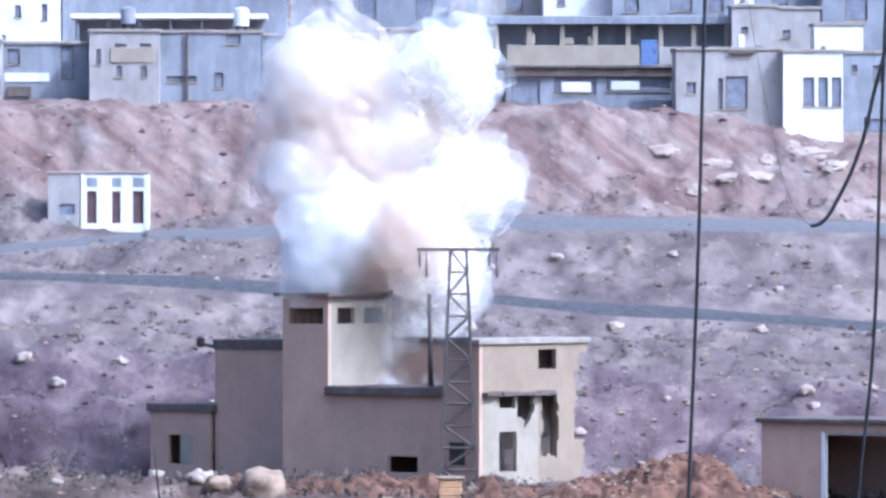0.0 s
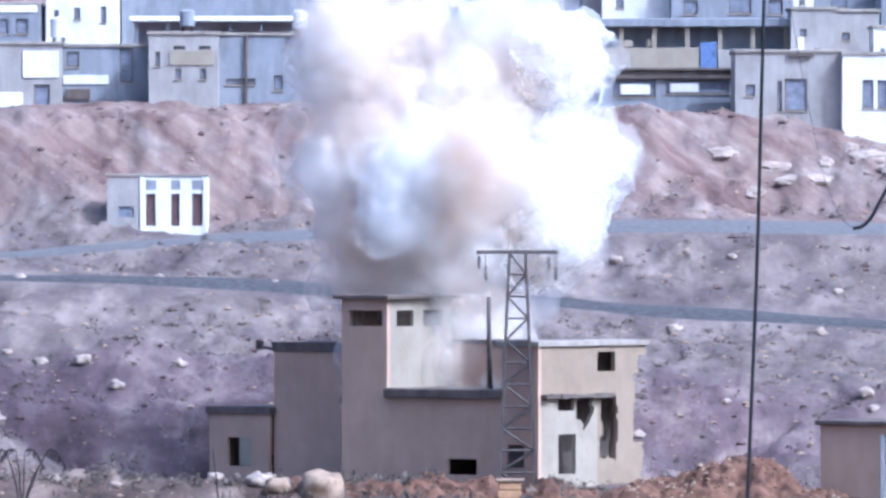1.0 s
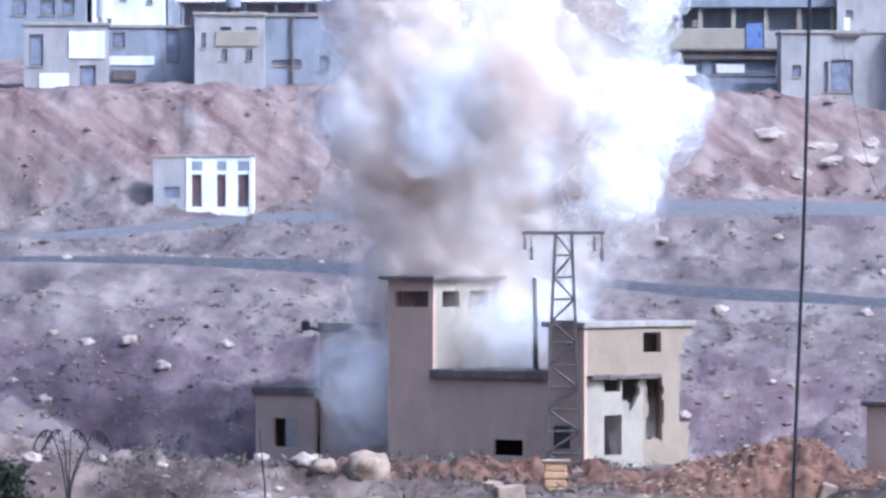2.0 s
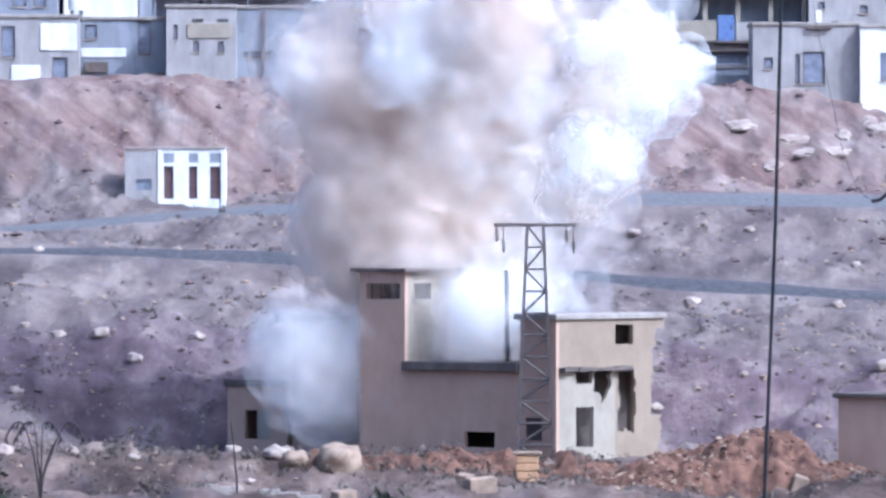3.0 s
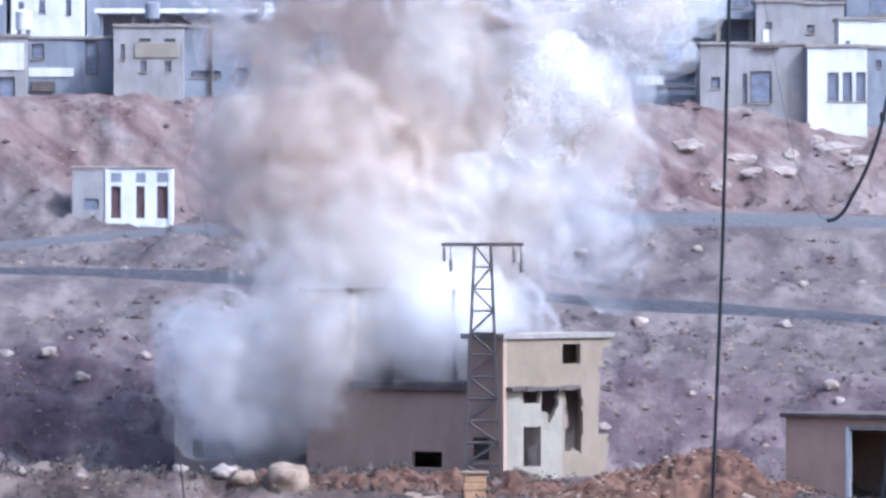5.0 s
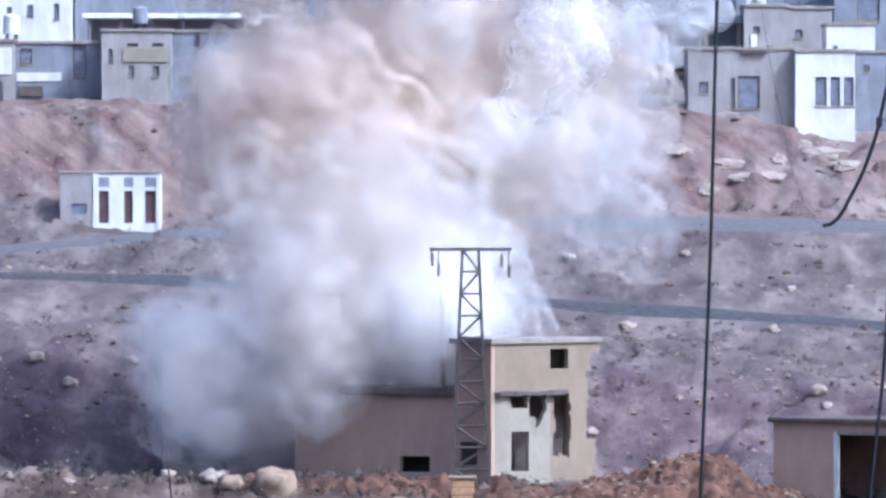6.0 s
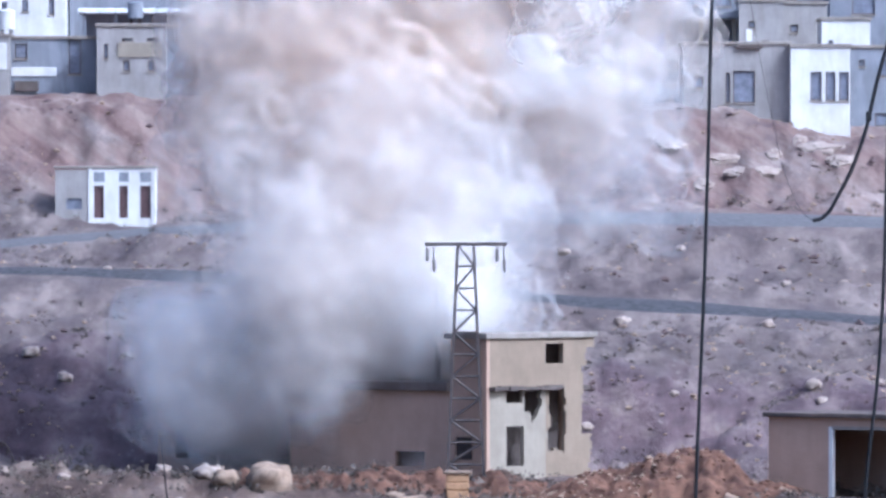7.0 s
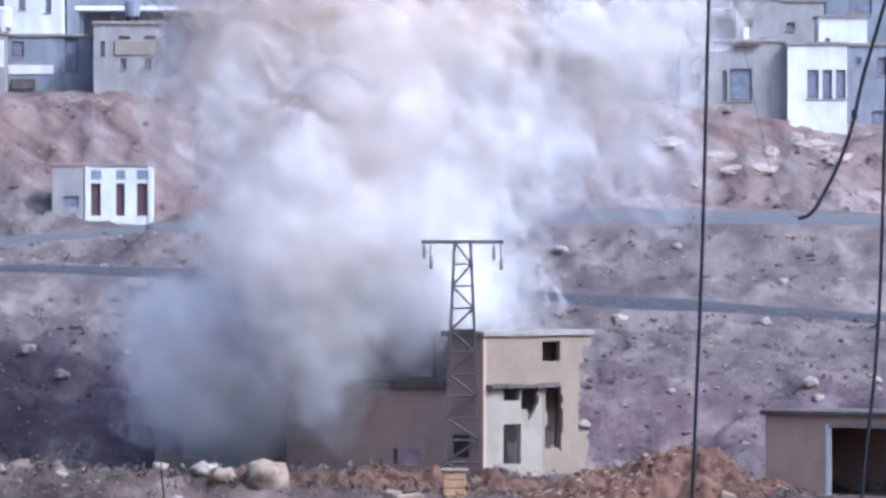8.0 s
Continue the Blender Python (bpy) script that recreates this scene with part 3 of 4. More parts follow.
def build_kiosk():
    k = thing("kiosk", pose(0, 536, 0), "small white-fronted kiosk with three doorways under the scarp", "kiosk")
    doors = [(-18.85, -18.22, 13.45, 15.5), (-17.25, -16.7, 13.45, 15.5), (-15.92, -15.25, 13.45, 15.5)]
    part("front_wall", wall(-19.2, -14.95, 12.0, 16.6, doors), M_WHITE, k, "white painted front")
    part("annex_wall", wall(-21.3, -19.2, 12.0, 16.5, [(-20.6, -19.6, 14.0, 14.7)]), M_TAN, k)
    part("side_wall", box(-15.2, -14.95, 0.25, 4, 12.0, 16.6), M_WHITE, k)
    part("side_wall", box(-21.3, -21.05, 0.25, 4, 12.0, 16.5), M_TAN, k)
    part("back_wall", box(-21.05, -15.2, 3.75, 4, 12.0, 16.5), M_TAN, k)
    part("roof", box(-21.4, -14.85, -0.1, 4.1, 16.6, 16.75, bevel=0.03), M_LIGHTSLAB, k)
    for a, b, c, d in doors:
        f = part("door", box(a + 0.02, b - 0.02, 0.16, 0.22, c, d), M_DOOR, k, "dark red-brown door")
        part("transom", box(a, b + 0.05, -0.02, 0.02, d + 0.25, d + 0.85), M_GREY, f, "grey transom panel")
    for x in (-19.2, -15.2):
        part("pilaster", box(x, x + 0.25, -0.08, -0.005, 12.0, 16.6), M_WHITE, k)
    part("window_pane", box(-20.6, -19.6, 0.12, 0.16, 14.0, 14.7), M_GLASS, k)


def build_side_shed():
    s = thing("concrete_shed", pose(19.65, 440, 0, 0, 0, -38), "low tan concrete shed with a wide dark opening", "shed")
    part("front_wall", wall(0, 11.5, -2.5, 3.2, [(4.05, 10.6, -0.9, 2.75)]), M_WALL, s)
    part("left_wall", box(0, 0.25, 0.25, 5, -2.5, 3.2), M_WALL, s)
    part("right_wall", box(11.25, 11.5, 0.25, 5, -2.5, 3.2), M_WALL, s)
    part("back_wall", box(0.25, 11.25, 4.75, 5, -2.5, 3.2), M_WALL, s)
    part("roof", box(-0.2, 11.7, -0.3, 5.2, 3.2, 3.45, bevel=0.04), M_SLAB, s)
    part("door_jamb", box(3.85, 4.07, -0.05, 0.2, -0.95, 2.75), M_WHITE, s, "pale door jamb")
    part("lintel", box(4.07, 10.6, -0.04, 0.2, 2.6, 2.76), M_LIGHTSLAB, s)


def build_tank(x, y, z, r, h, mat, label):
    t = thing("water_tank", pose(x, y, z), label, "water tank", "roof tanks")
    bm = bmesh.new()
    add_rod(bm, (0, 0, 0.35), (0, 0, 0.35 + h), r, 20)
    add_rod(bm, (0, 0, 0.35 + h), (0, 0, 0.5 + h), r, 20, r * 0.35)
    part("tank", bm, mat, t, smooth=False)
    for i in range(4):
        a = i * math.pi / 2 + 0.6
        part("leg", box(r * 0.8 * math.cos(a) - 0.05, r * 0.8 * math.cos(a) + 0.05, r * 0.8 * math.sin(a) - 0.05, r * 0.8 * math.sin(a) + 0.05, 0, 0.4), M_STEEL, t)


for tx, ty, tz, tr, th, tm, tl in ((-25.6, 563, 25.65, 0.55, 1.2, M_WHITE, "white water tank on a flat roof"), (-17.0, 562, 26.35, 0.5, 1.0, M_GREY, "grey water tank on a flat roof"),
                                   (-9.5, 564, 26.25, 0.5, 1.1, M_WHITE, "white water tank on a flat roof")):
    build_tank(tx, ty, tz, tr, th, tm, tl)
build_gallery()
build_shed_roof()
build_kiosk()
build_side_shed()


# ---- ground clutter ----
def rock_bm(r, seed, sub=2, flat=0.7):
    bm = bmesh.new()
    bmesh.ops.create_icosphere(bm, subdivisions=sub, radius=r)
    for v in bm.verts:
        n = v.co.normalized()
        v.co = n * r * (1 + 0.45 * noise.noise(n * 1.4 + Vector((seed, 0, 0))) + 0.22 * noise.noise(n * 3.6 + Vector((0, seed, 0))) + 0.10 * noise.noise(n * 8 + Vector((0, 0, seed))))
        v.co.z *= flat
    return bm


def boulder(x, y, r, seed, mat=None, label="pale limestone boulder lying on the slope", flat=0.7):
    ob = part("boulder", rock_bm(r, seed, 3, flat), mat or M_LIMESTONE, smooth=True)
    ob.matrix_world = pose(x, y, height(x, y) + r * flat * 0.35, 0, 0, seed * 40)
    return tagged(ob, label, "rock", "boulders on the slope")


boulder(-6.35, 440.5, 1.15, 3, M_ROCK, label="large pale boulder before the tower", flat=0.85)
boulder(-8.6, 441.5, 0.75, 5, M_ROCK, label="rounded tan boulder before the rear block")
rnd_rock = random.Random(21)
for i in range(20):
    yy = rnd_rock.uniform(468, 500)
    boulder(rnd_rock.uniform(-27, 28), yy, rnd_rock.uniform(0.2, 0.5), i + 10)
for i in range(9):
    boulder(rnd_rock.uniform(-27, 28), rnd_rock.uniform(508, 523), rnd_rock.uniform(0.2, 0.45), i + 60)
for i in range(9):
    boulder(rnd_rock.uniform(-25, -9), rnd_rock.uniform(436, 452), rnd_rock.uniform(0.25, 0.6), i + 90)


def outcrop(x, y, w, seed):
    """A low ledge of pale bedrock showing through the clay."""
    bm = rock_bm(1.0, seed, 3, 1.0)
    ob = part("outcrop", placed(bm, Matrix.Diagonal((w, 0.7, 0.28, 1))), M_LIMESTONE)
    ob.matrix_world = pose(x, y, height(x, y) - 0.02, 24, 0, 6 * math.sin(seed))
    tagged(ob, "pale limestone ledge in the clay scarp", "rock", "limestone ledges")


for i in range(9):
    outcrop(18.5 + i * 1.3 + rnd_rock.uniform(-0.6, 0.6), rnd_rock.uniform(543.5, 548.5), rnd_rock.uniform(0.5, 1.4), i + 130)


def scattered(name, count, area, size, seed, mat, label, category, lumps, ground=height):
    """Many small pieces over the ground in one mesh."""
    rnd = random.Random(seed)
    vs, fs = [], []
    for i in range(count):
        x, y = rnd.uniform(area[0], area[1]), rnd.uniform(area[2], area[3])
        if any(a - 0.8 < y < b + 0.8 for a, b in ROADS) or (446 < y < 468 and -15 < x < 12):
            continue
        if noise.noise(Vector((x * 0.15, y * 0.15, seed))) < rnd.uniform(-0.5, 0.4):
            continue
        z, r = ground(x, y), rnd.uniform(*size) * rnd.uniform(0.6, 1.3)
        lumps(vs, fs, rnd, Vector((x, y, z)), r)
    me = bpy.data.meshes.new(name)
    me.from_pydata(vs, [], fs)
    me.materials.append(mat)
    return tagged(new(name, me), label, category, kind="stuff")


OCTA = [(1, 0, 0), (0, 1, 0), (-1, 0, 0), (0, -1, 0), (0, 0, 1), (0, 0, -1)]
OCTF = [(0, 1, 4), (1, 2, 4), (2, 3, 4), (3, 0, 4), (1, 0, 5), (2, 1, 5), (3, 2, 5), (0, 3, 5)]


def stone_lump(vs, fs, rnd, p, r):
    k, turn = len(vs), rnd.uniform(0, 6.28)
    for o in OCTA:
        v = Matrix.Rotation(turn, 3, "Z") @ Vector(o)
        vs.append(p + Vector((v.x * r * rnd.uniform(0.7, 1.3), v.y * r * rnd.uniform(0.7, 1.3), v.z * r * rnd.uniform(0.4, 0.8))))
    fs.extend([tuple(k + q for q in f) for f in OCTF])


def scrub_lump(vs, fs, rnd, p, r):
    for j in range(26):
        d = Vector((rnd.gauss(0, 1), rnd.gauss(0, 1), abs(rnd.gauss(0, 0.8)))) * r * 0.5
        a, b = Vector((rnd.gauss(0, 1), rnd.gauss(0, 1), rnd.gauss(0, 1))) * r * 0.22, Vector((rnd.gauss(0, 1), rnd.gauss(0, 1), rnd.gauss(0, 1))) * r * 0.22
        k = len(vs)
        vs.extend([p + d, p + d + a, p + d + b])
        fs.append((k, k + 1, k + 2))


scattered("scattered_stones", 4600, (-32, 34, 430, 556), (0.06, 0.24), 31, M_ROCK, "small pale stones strewn over the slope", "stones", stone_lump)
scattered("clay_clods", 1800, (-32, 34, 430, 556), (0.08, 0.35), 33, M_CLOD, "reddish clods and rubble on the slope", "stones", stone_lump)
scattered("dry_scrub", 3600, (-32, 34, 430, 545), (0.14, 0.42), 35, M_LEAF, "low dry scrub on the stony slope", "scrub", scrub_lump)
scattered("yard_scrub", 900, (-30, 30, 431, 447), (0.25, 0.6), 37, M_LEAF, "dark low scrub before the ruin", "scrub", scrub_lump)


def build_mound(name, x0, x1, y0, y1, humps, rough, seed, mat, label):
    """A heap of spoil: humps are (x, width, height). Returns the height of its surface."""
    def surface(x, y):
        i, j = (x - x0) / (x1 - x0), (y - y0) / (y1 - y0)
        e = max(0.0, math.sin(math.pi * i)) ** 0.5 * max(0.0, math.sin(math.pi * j)) ** 0.7
        top = sum(h * math.exp(-((x - c) / w) ** 2) for c, w, h in humps)
        n = noise.fractal(Vector((x * 0.45, y * 0.45, seed)), 0.7, 2.1, 6)
        g = abs(noise.noise(Vector((x * 1.7, y * 1.7, seed))))
        return height(x, y) - 0.3 + e * (0.4 + top + rough * n + 0.45 * (0.25 - g))

    bm = bmesh.new()
    nx, ny = int((x1 - x0) * 8), int((y1 - y0) * 7)
    grid = [[bm.verts.new((x, y, surface(x, y))) for x in np.linspace(x0, x1, nx + 1).tolist()] for y in np.linspace(y0, y1, ny + 1).tolist()]
    for a, b in zip(grid, grid[1:]):
        for i in range(nx):
            bm.faces.new((a[i], a[i + 1], b[i + 1], b[i]))
    tagged(part(name, bm, mat, smooth=True), label, "mound")
    return surface


def build_post():
    p = thing("stone_pillar", pose(3.45, 440, height(3.45, 440) - 0.2), "short ochre stone gate pillar with a pale cap", "pillar")
    for k in range(4):
        part("block", box(-0.62 + 0.05 * (k % 2), 0.6, -0.5, 0.5, k * 0.42, k * 0.42 + 0.4, bevel=0.05), M_ORANGE, p)
    part("cap", box(-0.75, 0.75, -0.6, 0.6, 1.68, 1.86, bevel=0.06), M_ROCK, p)


mound_top = build_mound("earth_mound", 5.5, 23.5, 434.5, 442.5, [(12.0, 3.0, 1.75), (16.9, 2.8, 1.45), (8.5, 2.0, 0.9), (20.5, 2.0, 0.6)], 0.7, 5, M_CLAY, "heaped reddish earth and rubble before the end wall")
bank_top = build_mound("spoil_bank", -10.5, 9.5, 439.5, 446.5, [(-3.5, 1.0, 0.6), (-0.5, 1.2, 0.9), (2.0, 1.0, 0.6), (-7, 1.2, 0.5), (6, 1.5, 0.9)], 0.6, 8, M_CLAY, "low bank of reddish rubble along the front wall")
scattered("mound_stones", 900, (6, 23, 434.8, 442), (0.05, 0.2), 41, M_ROCK, "small pale stones on the reddish mound", "stones", stone_lump, mound_top)
scattered("mound_clods", 1000, (6, 23, 434.8, 442), (0.05, 0.2), 43, M_CLAY, "reddish clods on the mound", "stones", stone_lump, mound_top)
scattered("bank_clods", 1000, (-10, 9, 439.8, 446), (0.05, 0.2), 45, M_CLAY, "reddish clods along the front wall", "stones", stone_lump, bank_top)
scattered("bank_scrub", 420, (-10, 9, 439.8, 445.5), (0.2, 0.5), 47, M_LEAF, "dark dry scrub along the front wall", "scrub", scrub_lump, bank_top)
build_post()
for x, y, w, hgt, seed in ((1.05, 432, 0.75, 0.5, 1), (-6.0, 433, 0.6, 0.35, 2), (0.2, 437, 0.4, 0.3, 3), (9.3, 436, 0.5, 0.3, 4), (17.5, 435, 0.6, 0.35, 5)):
    ob = part("concrete_block", box(-w, w, -0.4, 0.4, -0.6, hgt, bevel=0.07), M_ROCK)
    ob.matrix_world = pose(x, y, height(x, y) + 0.15, 3 * seed, -4, 17 * seed)
    tagged(ob, "broken tan concrete block on the ground", "block", "broken blocks")


def build_sapling(x, y, tall, seed, heads):
    rnd = random.Random(seed)
    s = thing("dead_plant", pose(x, y, height(x, y) - 0.1), "bare dry plant with drooping seed heads" if heads else "thin bare dead stem", "plant")
    for i in range(5 if heads else 1):
        bm = bmesh.new()
        lean, p = rnd.uniform(-0.32, 0.32) if heads else -0.06, Vector((0, 0, 0))
        for k in range(7):
            q = p + Vector((lean * tall / 7 * (0.3 + k * 0.28) + rnd.uniform(-0.04, 0.04), rnd.uniform(-0.05, 0.05), tall / 7))
            add_rod(bm, p, q, 0.07 - 0.007 * k, 5, 0.063 - 0.007 * k)
            p = q
        if heads and i != 2:
            sgn = 1 if lean > 0 else -1
            for k in range(4):
                q = p + Vector((sgn * 0.22, 0, 0.12 - 0.2 * k))
                add_rod(bm, p, q, 0.05, 5)
                for j in range(3):
                    add_rod(bm, q, q + Vector((rnd.uniform(-0.12, 0.2) * sgn, rnd.uniform(-0.1, 0.1), -rnd.uniform(0.2, 0.45))), 0.06, 5, 0.02)
                p = q
        part("stem", bm, M_TWIG, s)


def build_tree(x, y, top, spread, seed):
    rnd = random.Random(seed)
    g = height(x, y)
    t = thing("tree", pose(x, y, g - 0.2), "dark leafy tree below the camera's hill", "tree", "valley trees")
    tall = top - g
    bm = bmesh.new()
    add_rod(bm, (0, 0, 0), (0.15, 0, tall * 0.55), 0.22, 8, 0.13)
    for i in range(9):
        a = i * 0.7
        add_rod(bm, (0.1, 0, tall * (0.3 + 0.025 * i)), (spread * 0.6 * math.cos(a), spread * 0.6 * math.sin(a), tall * (0.6 + 0.035 * i)), 0.09, 6, 0.03)
    part("trunk", bm, M_TWIG, t)
    vs, fs = [], []
    for c in range(60):
        a, rr = rnd.uniform(0, 6.28), math.sqrt(rnd.random()) * spread
        p = Vector((rr * math.cos(a), rr * math.sin(a), tall * (0.93 - 0.3 * (rr / spread) ** 2 - 0.42 * rnd.random() ** 2)))
        for j in range(46):
            d = Vector((rnd.gauss(0, 0.24), rnd.gauss(0, 0.24), rnd.gauss(0, 0.2)))
            e, f = (Vector((rnd.gauss(0, 0.07), rnd.gauss(0, 0.07), rnd.gauss(0, 0.07))) for _ in range(2))
            k = len(vs)
            vs.extend([p + d - e, p + d + f, p + d + e, p + d - f])
            fs.append((k, k + 1, k + 2, k + 3))
    me = bpy.data.meshes.new("crown")
    me.from_pydata(vs, [], fs)
    me.materials.append(M_SHADOWLEAF)
    crown = new("crown", me)
    crown.parent = t


kerb = thing("kerb", pose(-14.5, 433, 0), "low pale concrete kerb beside the yard", "kerb")
for i in range(8):
    kx = i * 1.05
    part("kerb_stone", box(kx, kx + 1.02, -0.15, 0.15, height(-14.5 + kx, 433) - 0.4, height(-14.5 + kx, 433) + 0.22, bevel=0.03), M_LIGHTSLAB, kerb)
build_sapling(-21.3, 428, 3.9, 4, True)
build_sapling(-11.4, 430, 4.0, 6, False)
build_tree(-1.75, 300, 4.35, 2.4, 3)
build_tree(-17.2, 300, 5.2, 1.4, 8)


# ---- cables hanging close to the camera ----
def cable(name, pts, r, label):
    cu = bpy.data.curves.new(name, "CURVE")
    cu.dimensions, cu.bevel_depth, cu.bevel_resolution, cu.resolution_u = "3D", r, 2, 8
    sp = cu.splines.new("BEZIER")
    sp.bezier_points.add(len(pts) - 1)
    for bp, p in zip(sp.bezier_points, pts):
        bp.co, bp.handle_left_type, bp.handle_right_type = p, "AUTO", "AUTO"
    dg = bpy.data.objects.new(name, cu)
    me = bpy.data.meshes.new_from_object(dg)
    bpy.data.objects.remove(dg)
    me.materials.append(M_CABLE)
    for p in me.polygons:
        p.use_smooth = True
    return tagged(new(name, me), label, "cable", "hanging cables")


cable("cable", [(2.62, 60, 24), (2.28, 60, 15.55), (2.23, 60, 13.7), (2.16, 60, 11.9), (1.98, 60, 4.9)], 0.0125, "black cable hanging straight down before the valley")
cable("cable", [(3.9, 60, 24), (3.53, 60, 14.6), (3.47, 60, 13.0), (3.36, 60, 11.9), (3.1, 60, 4.9)], 0.0125, "black cable hanging beside a looped one")
loop = cable("cable", [(4.6, 60, 24), (3.86, 60, 16.9), (3.53, 60, 15.47), (3.38, 60, 14.95), (3.26, 60, 14.47), (3.1, 60, 14.11), (2.98, 60, 13.94), (2.91, 60, 13.92)], 0.0135,
             "slack black cable hanging in a loop")
strand = cable("wire_strand", [(2.92, 60, 13.92), (2.85, 60, 13.97), (2.76, 60, 14.13), (2.62, 60, 14.67), (2.47, 60, 15.47), (2.2, 60, 17.0), (1.3, 60, 24)], 0.0016, "thin frayed wire of the slack loop")
tie = part("cable_tie", box(-0.02, 0.02, -0.02, 0.02, -0.035, 0.035, bevel=0.008), M_CABLE, loop)
tie.location = (3.31, 60, 14.66)


# ---- smoke ----
def puff_mesh(name, size, seed, mat, crisp):
    """One billow of smoke: nested lumpy shells, so that it thins out towards its rim."""
    bm, first = bmesh.new(), []
    for k, share in enumerate((1.0, 0.64)):
        first.append(len(bm.verts))
        got = bmesh.ops.create_icosphere(bm, subdivisions=4 if size > 2.4 and k == 0 else 3, radius=1.0)["verts"]
        s = seed + 0.23 * k
        for v in got:
            n = v.co.normalized()
            a = noise.noise(n * 1.1 + Vector((s * 3.1, 0, 0)))
            b = noise.noise(n * 2.4 + Vector((0, s * 2.3, 0)))
            c = abs(noise.noise(n * 4.5 + Vector((0, 0, s * 1.7))))
            v.co = n * size * share * (0.9 + 0.42 * a + 0.2 * b + crisp * (0.3 - c))
    bm.verts.ensure_lookup_table()
    for a, b in zip(first, first[1:]):
        bm.faces.new((bm.verts[a], bm.verts[a + 1], bm.verts[b]))
    me = bpy.data.meshes.new(name)
    bm.to_mesh(me)
    bm.free()
    me.materials.append(mat)
    for p in me.polygons:
        p.use_smooth = True
    return me


SIZES = (0.9, 1.2, 1.5, 1.8, 2.1, 2.5, 3.0, 3.6)
PUFFS = [[puff_mesh("puff", s, 10 * k + j + 1, M_SMOKE[k], 0.22 if k < 4 else 0.05) for j, s in enumerate(SIZES)] for k in range(6)]
COURT = RUIN @ Vector((1.6, 6.9, 0))  # the yard behind the tower from which it all rises
TIMES = [0.0, 0.5, 1.0, 1.5, 2.0, 2.5, 3.0, 3.5, 4.0, 4.5, 5.0, 5.5, 6.0, 6.5, 7.0, 7.5, 8.0]
smoke_rows = []


# dusty: share of tan puffs, which carry dust and painted shade
def smoke_puff(plume, rnd, dusty, path, dense=0, sizes=(0, 8)):
    ob = new("puff", rnd.choice(PUFFS[dense + (1 if rnd.random() < dusty else 0)][sizes[0]:sizes[1]]))
    ob.parent = plume
    spin = [rnd.uniform(0, 360) for _ in range(3)] + [rnd.uniform(-14, 14)]
    smoke_rows.append((ob, [(t, pose(*path(t), spin[0], spin[1], spin[2] + spin[3] * t)) for t in TIMES]))


def build_column():
    rnd = random.Random(5)
    plume = thing("smoke_plume", pose(0, 0, 0), "billowing white and tan smoke column rising behind the tower", "smoke")
    count = 480
    for i in range(count):
        born = -6.5 + 12.6 * (i + rnd.random()) / 340 if i < 340 else rnd.uniform(-3.0, 1.8)
        ang, rad = rnd.uniform(0, 2 * math.pi), math.sqrt(rnd.random())
        calm = max(0.0, min(1.0, (born + 2.0) / 3.5))
        rise = 3.7 * (1 - calm) + rnd.uniform(1.2, 3.7) * calm
        wob = rnd.uniform(0, 6.28)
        near = 1.3 * max(0.0, min(1.0, (born - 0.2) / 1.5)) + 0.6 * max(0.0, min(1.0, (born - 2.0) / 1.5))

        def path(t, born=born, ang=ang, rad=rad, rise=rise, wob=wob, near=near):
            age = max(0.0, t - born)
            up = rise * age - 0.05 * age * age
            out = rad * min(5.4 * (1 - math.exp(-age / 1.6)) * (1 + 0.33 * t ** 0.9), 1.2 + 0.68 * max(0.0, up - 2.5))
            late = max(0.0, min(1.0, (t - 1.5) / 3.0))
            lean = 0.38 * max(0.0, up - 14.0) * late - 3.2 * late * math.exp(-max(0.0, up - 3.0) / 7.0) * min(1.0, age)
            return (COURT.x - 0.4 + lean + out * math.cos(ang) + 0.3 * math.sin(wob + age),
                    COURT.y + 0.5 * out * math.sin(ang) - near * min(age, 6),
                    1.2 + up + 0.3 * math.cos(wob + age) + 0.15 * out * math.sin(wob))
        # fewer tan puffs towards the sun, so the column's shading lies in its colour
        smoke_puff(plume, rnd, 0.85 - 0.7 * max(-0.3, math.cos(ang)) * rad, path, 4 if born > 0.8 else 0, (0, 6) if born < -1 else (2, 8))


def build_ground_smoke():
    rnd = random.Random(9)
    plume = thing("smoke_bank", pose(0, 0, 0), "pale smoke bank rolling out beside the tower", "smoke")
    gap = RUIN @ Vector((-1.6, 3.6, 3.2))
    for i in range(150):
        born = 0.7 + 6.8 * (i + rnd.random()) / 150
        far = rnd.random()
        goal = RUIN @ Vector((-1.5 - 5.6 * far, rnd.uniform(-3.4, 1.6), rnd.uniform(0.8, 9.8 - 4.6 * far + 1.8 * math.sin(9 * far))))
        if born > 2.8 and i % 5 == 0:
            goal = RUIN @ Vector((rnd.uniform(-1.0, 7.5), rnd.uniform(-2.6, -1.4), rnd.uniform(2.0, 8.5)))

        def path(t, born=born, goal=goal):
            age = max(0.0, t - born)
            a = min(1.0, age / 0.7)
            a = a * a * (3 - 2 * a)
            b = 1 - math.exp(-max(0.0, age - 0.4) / 1.5)
            p = Vector((COURT.x, COURT.y, 1.2)).lerp(gap, a).lerp(goal, b)
            return (p.x - 0.1 * age, p.y, p.z + 0.2 * age)
        smoke_puff(plume, rnd, 0.45, path, 4, (2, 8))


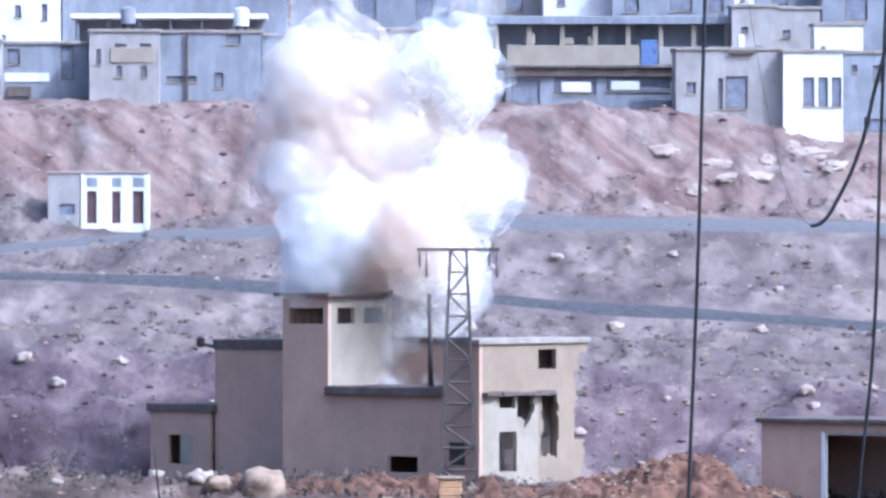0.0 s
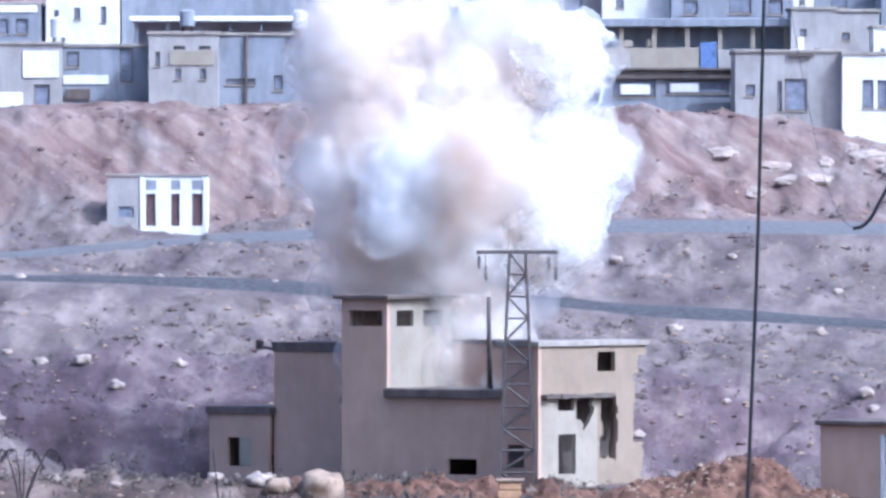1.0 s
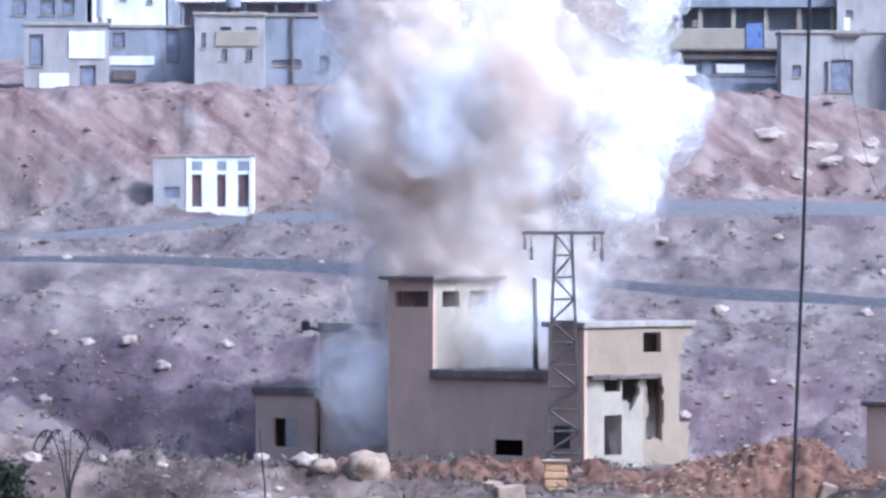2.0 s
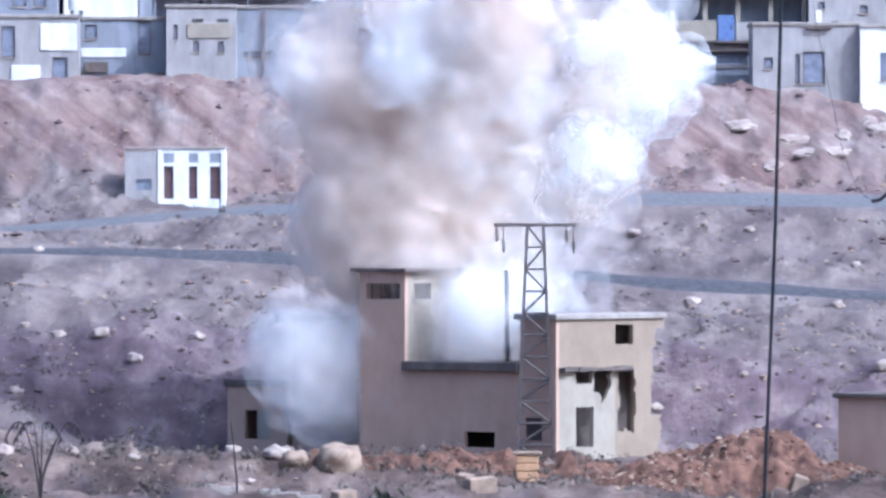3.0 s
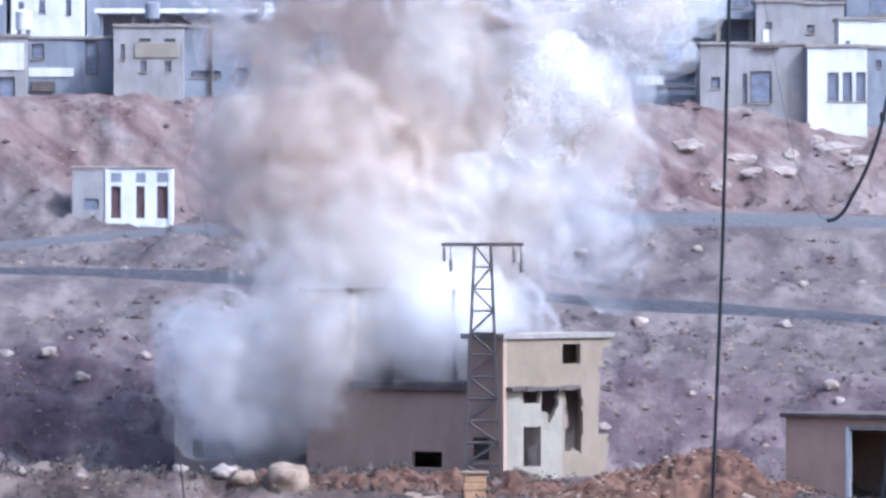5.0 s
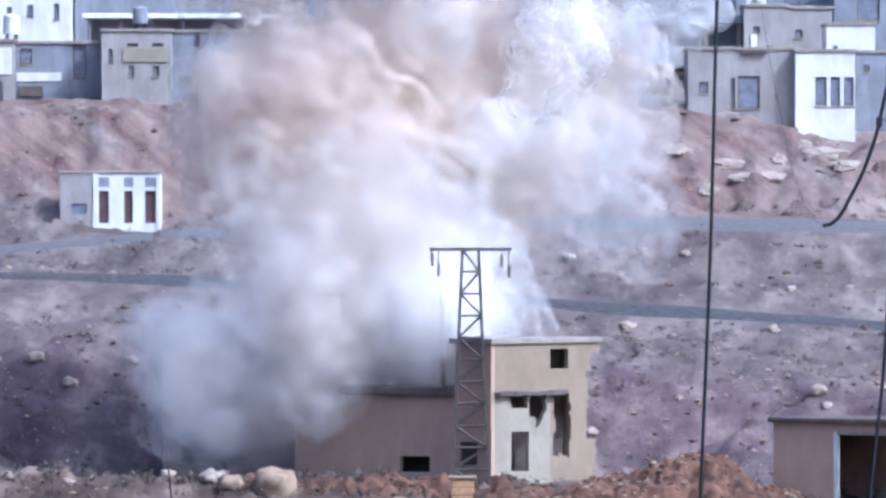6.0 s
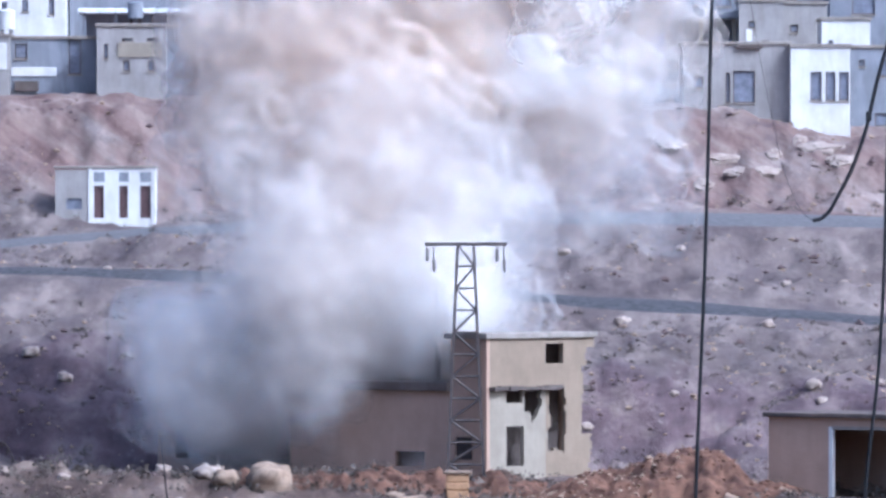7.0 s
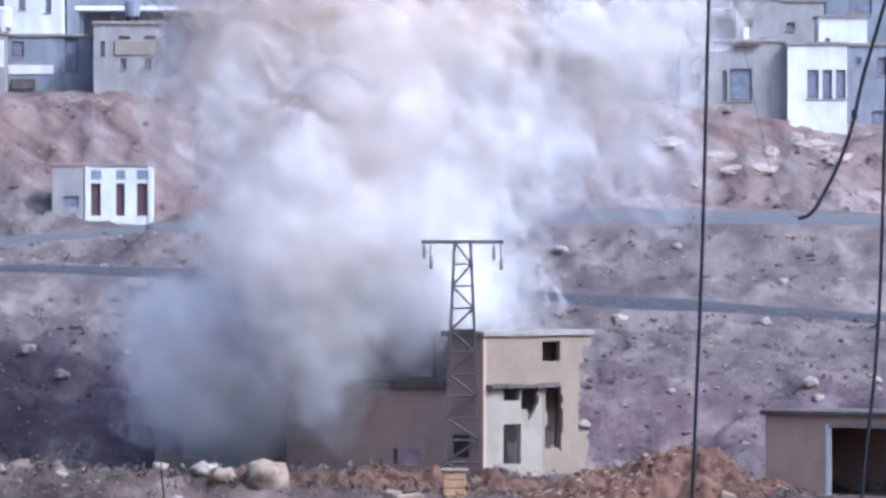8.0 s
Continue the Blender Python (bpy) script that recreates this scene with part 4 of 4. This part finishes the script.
def build_roof_smoke():
    rnd = random.Random(13)
    plume = thing("smoke_veil", pose(0, 0, 0), "thin white smoke drifting over the low roof", "smoke")
    start = RUIN @ Vector((6.0, 6.4, 3.0))
    over = RUIN @ Vector((5.5, 3.7, 7.6))
    for i in range(90):
        born = 0.7 + 7.0 * (i + rnd.random()) / 90
        goal = RUIN @ Vector((rnd.uniform(5.0, 11.2), rnd.uniform(0.6, 3.0), rnd.uniform(5.4, 8.6)))
        drift, lift = rnd.uniform(-0.15, 0.5), rnd.uniform(0.1, 0.8)

        def path(t, born=born, goal=goal, drift=drift, lift=lift):
            age = max(0.0, t - born)
            a = min(1.0, age / 0.8)
            b = 1 - math.exp(-max(0.0, age - 0.3) / 0.55)
            p = start.lerp(over, a * a * (3 - 2 * a)).lerp(goal, b)
            return (p.x + drift * age, p.y, p.z + lift * max(0.0, age - 1.0))
        smoke_puff(plume, rnd, 0.3, path, 4, (1, 6))


def build_high_veil():
    rnd = random.Random(23)
    plume = thing("smoke_haze", pose(0, 0, 0), "thin pale smoke haze drifting off the column's top", "smoke")
    for i in range(50):
        born = rnd.uniform(1.5, 6.0)
        far = rnd.uniform(-1, 1) if i % 3 == 0 else rnd.uniform(0, 1)
        dx, up, dy = (17.0 if far > 0 else 12.0) * far, rnd.uniform(11, 26) + 3 * abs(far), rnd.uniform(-2, 5)

        def path(t, born=born, dx=dx, up=up, dy=dy):
            k = 1 - math.exp(-max(0.0, t - born) / 2.2)
            return (COURT.x + dx * k, COURT.y + 3 + dy * k, 3.0 + up * k)
        smoke_puff(plume, rnd, 0.2, path, 4, (5, 8))


BILLOWS = [  # way of a single billow: seconds, across, height; then its width, nearness and share of tan (dust and painted shade)
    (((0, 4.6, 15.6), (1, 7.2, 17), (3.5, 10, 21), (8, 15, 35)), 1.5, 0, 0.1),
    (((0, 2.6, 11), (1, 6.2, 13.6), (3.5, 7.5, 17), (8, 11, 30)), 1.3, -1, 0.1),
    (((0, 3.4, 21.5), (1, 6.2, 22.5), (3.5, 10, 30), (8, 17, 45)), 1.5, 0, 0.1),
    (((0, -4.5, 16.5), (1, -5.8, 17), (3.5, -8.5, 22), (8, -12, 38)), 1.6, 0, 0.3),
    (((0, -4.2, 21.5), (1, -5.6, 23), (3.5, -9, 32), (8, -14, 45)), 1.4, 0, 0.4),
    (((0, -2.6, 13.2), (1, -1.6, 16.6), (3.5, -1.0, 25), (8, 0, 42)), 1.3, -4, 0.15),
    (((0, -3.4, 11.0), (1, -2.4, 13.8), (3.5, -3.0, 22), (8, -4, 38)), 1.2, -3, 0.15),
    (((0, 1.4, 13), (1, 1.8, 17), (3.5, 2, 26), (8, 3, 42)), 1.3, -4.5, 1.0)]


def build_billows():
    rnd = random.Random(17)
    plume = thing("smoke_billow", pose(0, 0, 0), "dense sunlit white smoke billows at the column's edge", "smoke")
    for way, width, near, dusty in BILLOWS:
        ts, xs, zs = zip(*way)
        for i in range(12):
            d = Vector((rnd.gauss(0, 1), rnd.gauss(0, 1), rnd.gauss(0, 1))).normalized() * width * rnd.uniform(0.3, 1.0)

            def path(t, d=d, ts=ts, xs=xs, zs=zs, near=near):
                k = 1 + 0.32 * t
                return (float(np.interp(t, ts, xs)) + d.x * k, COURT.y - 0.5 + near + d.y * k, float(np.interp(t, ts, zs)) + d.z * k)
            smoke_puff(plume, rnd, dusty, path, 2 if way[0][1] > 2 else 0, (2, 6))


build_column()
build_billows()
build_ground_smoke()
build_roof_smoke()
build_high_veil()


def motions():
    for ob, rows in smoke_rows:
        walk(ob, rows)
    # the slack cable sways a little in the wind
    for ob in (loop, strand):
        walk(ob, [(t, pose(x, 0, 0)) for t, x in ((0.0, 0.12), (0.5, 0.05), (1.0, 0.0), (2.2, -0.03), (3.5, 0.03), (4.5, 0.04), (6.5, 0.13), (7.0, 0.08), (8.0, 0.0))])


motions()
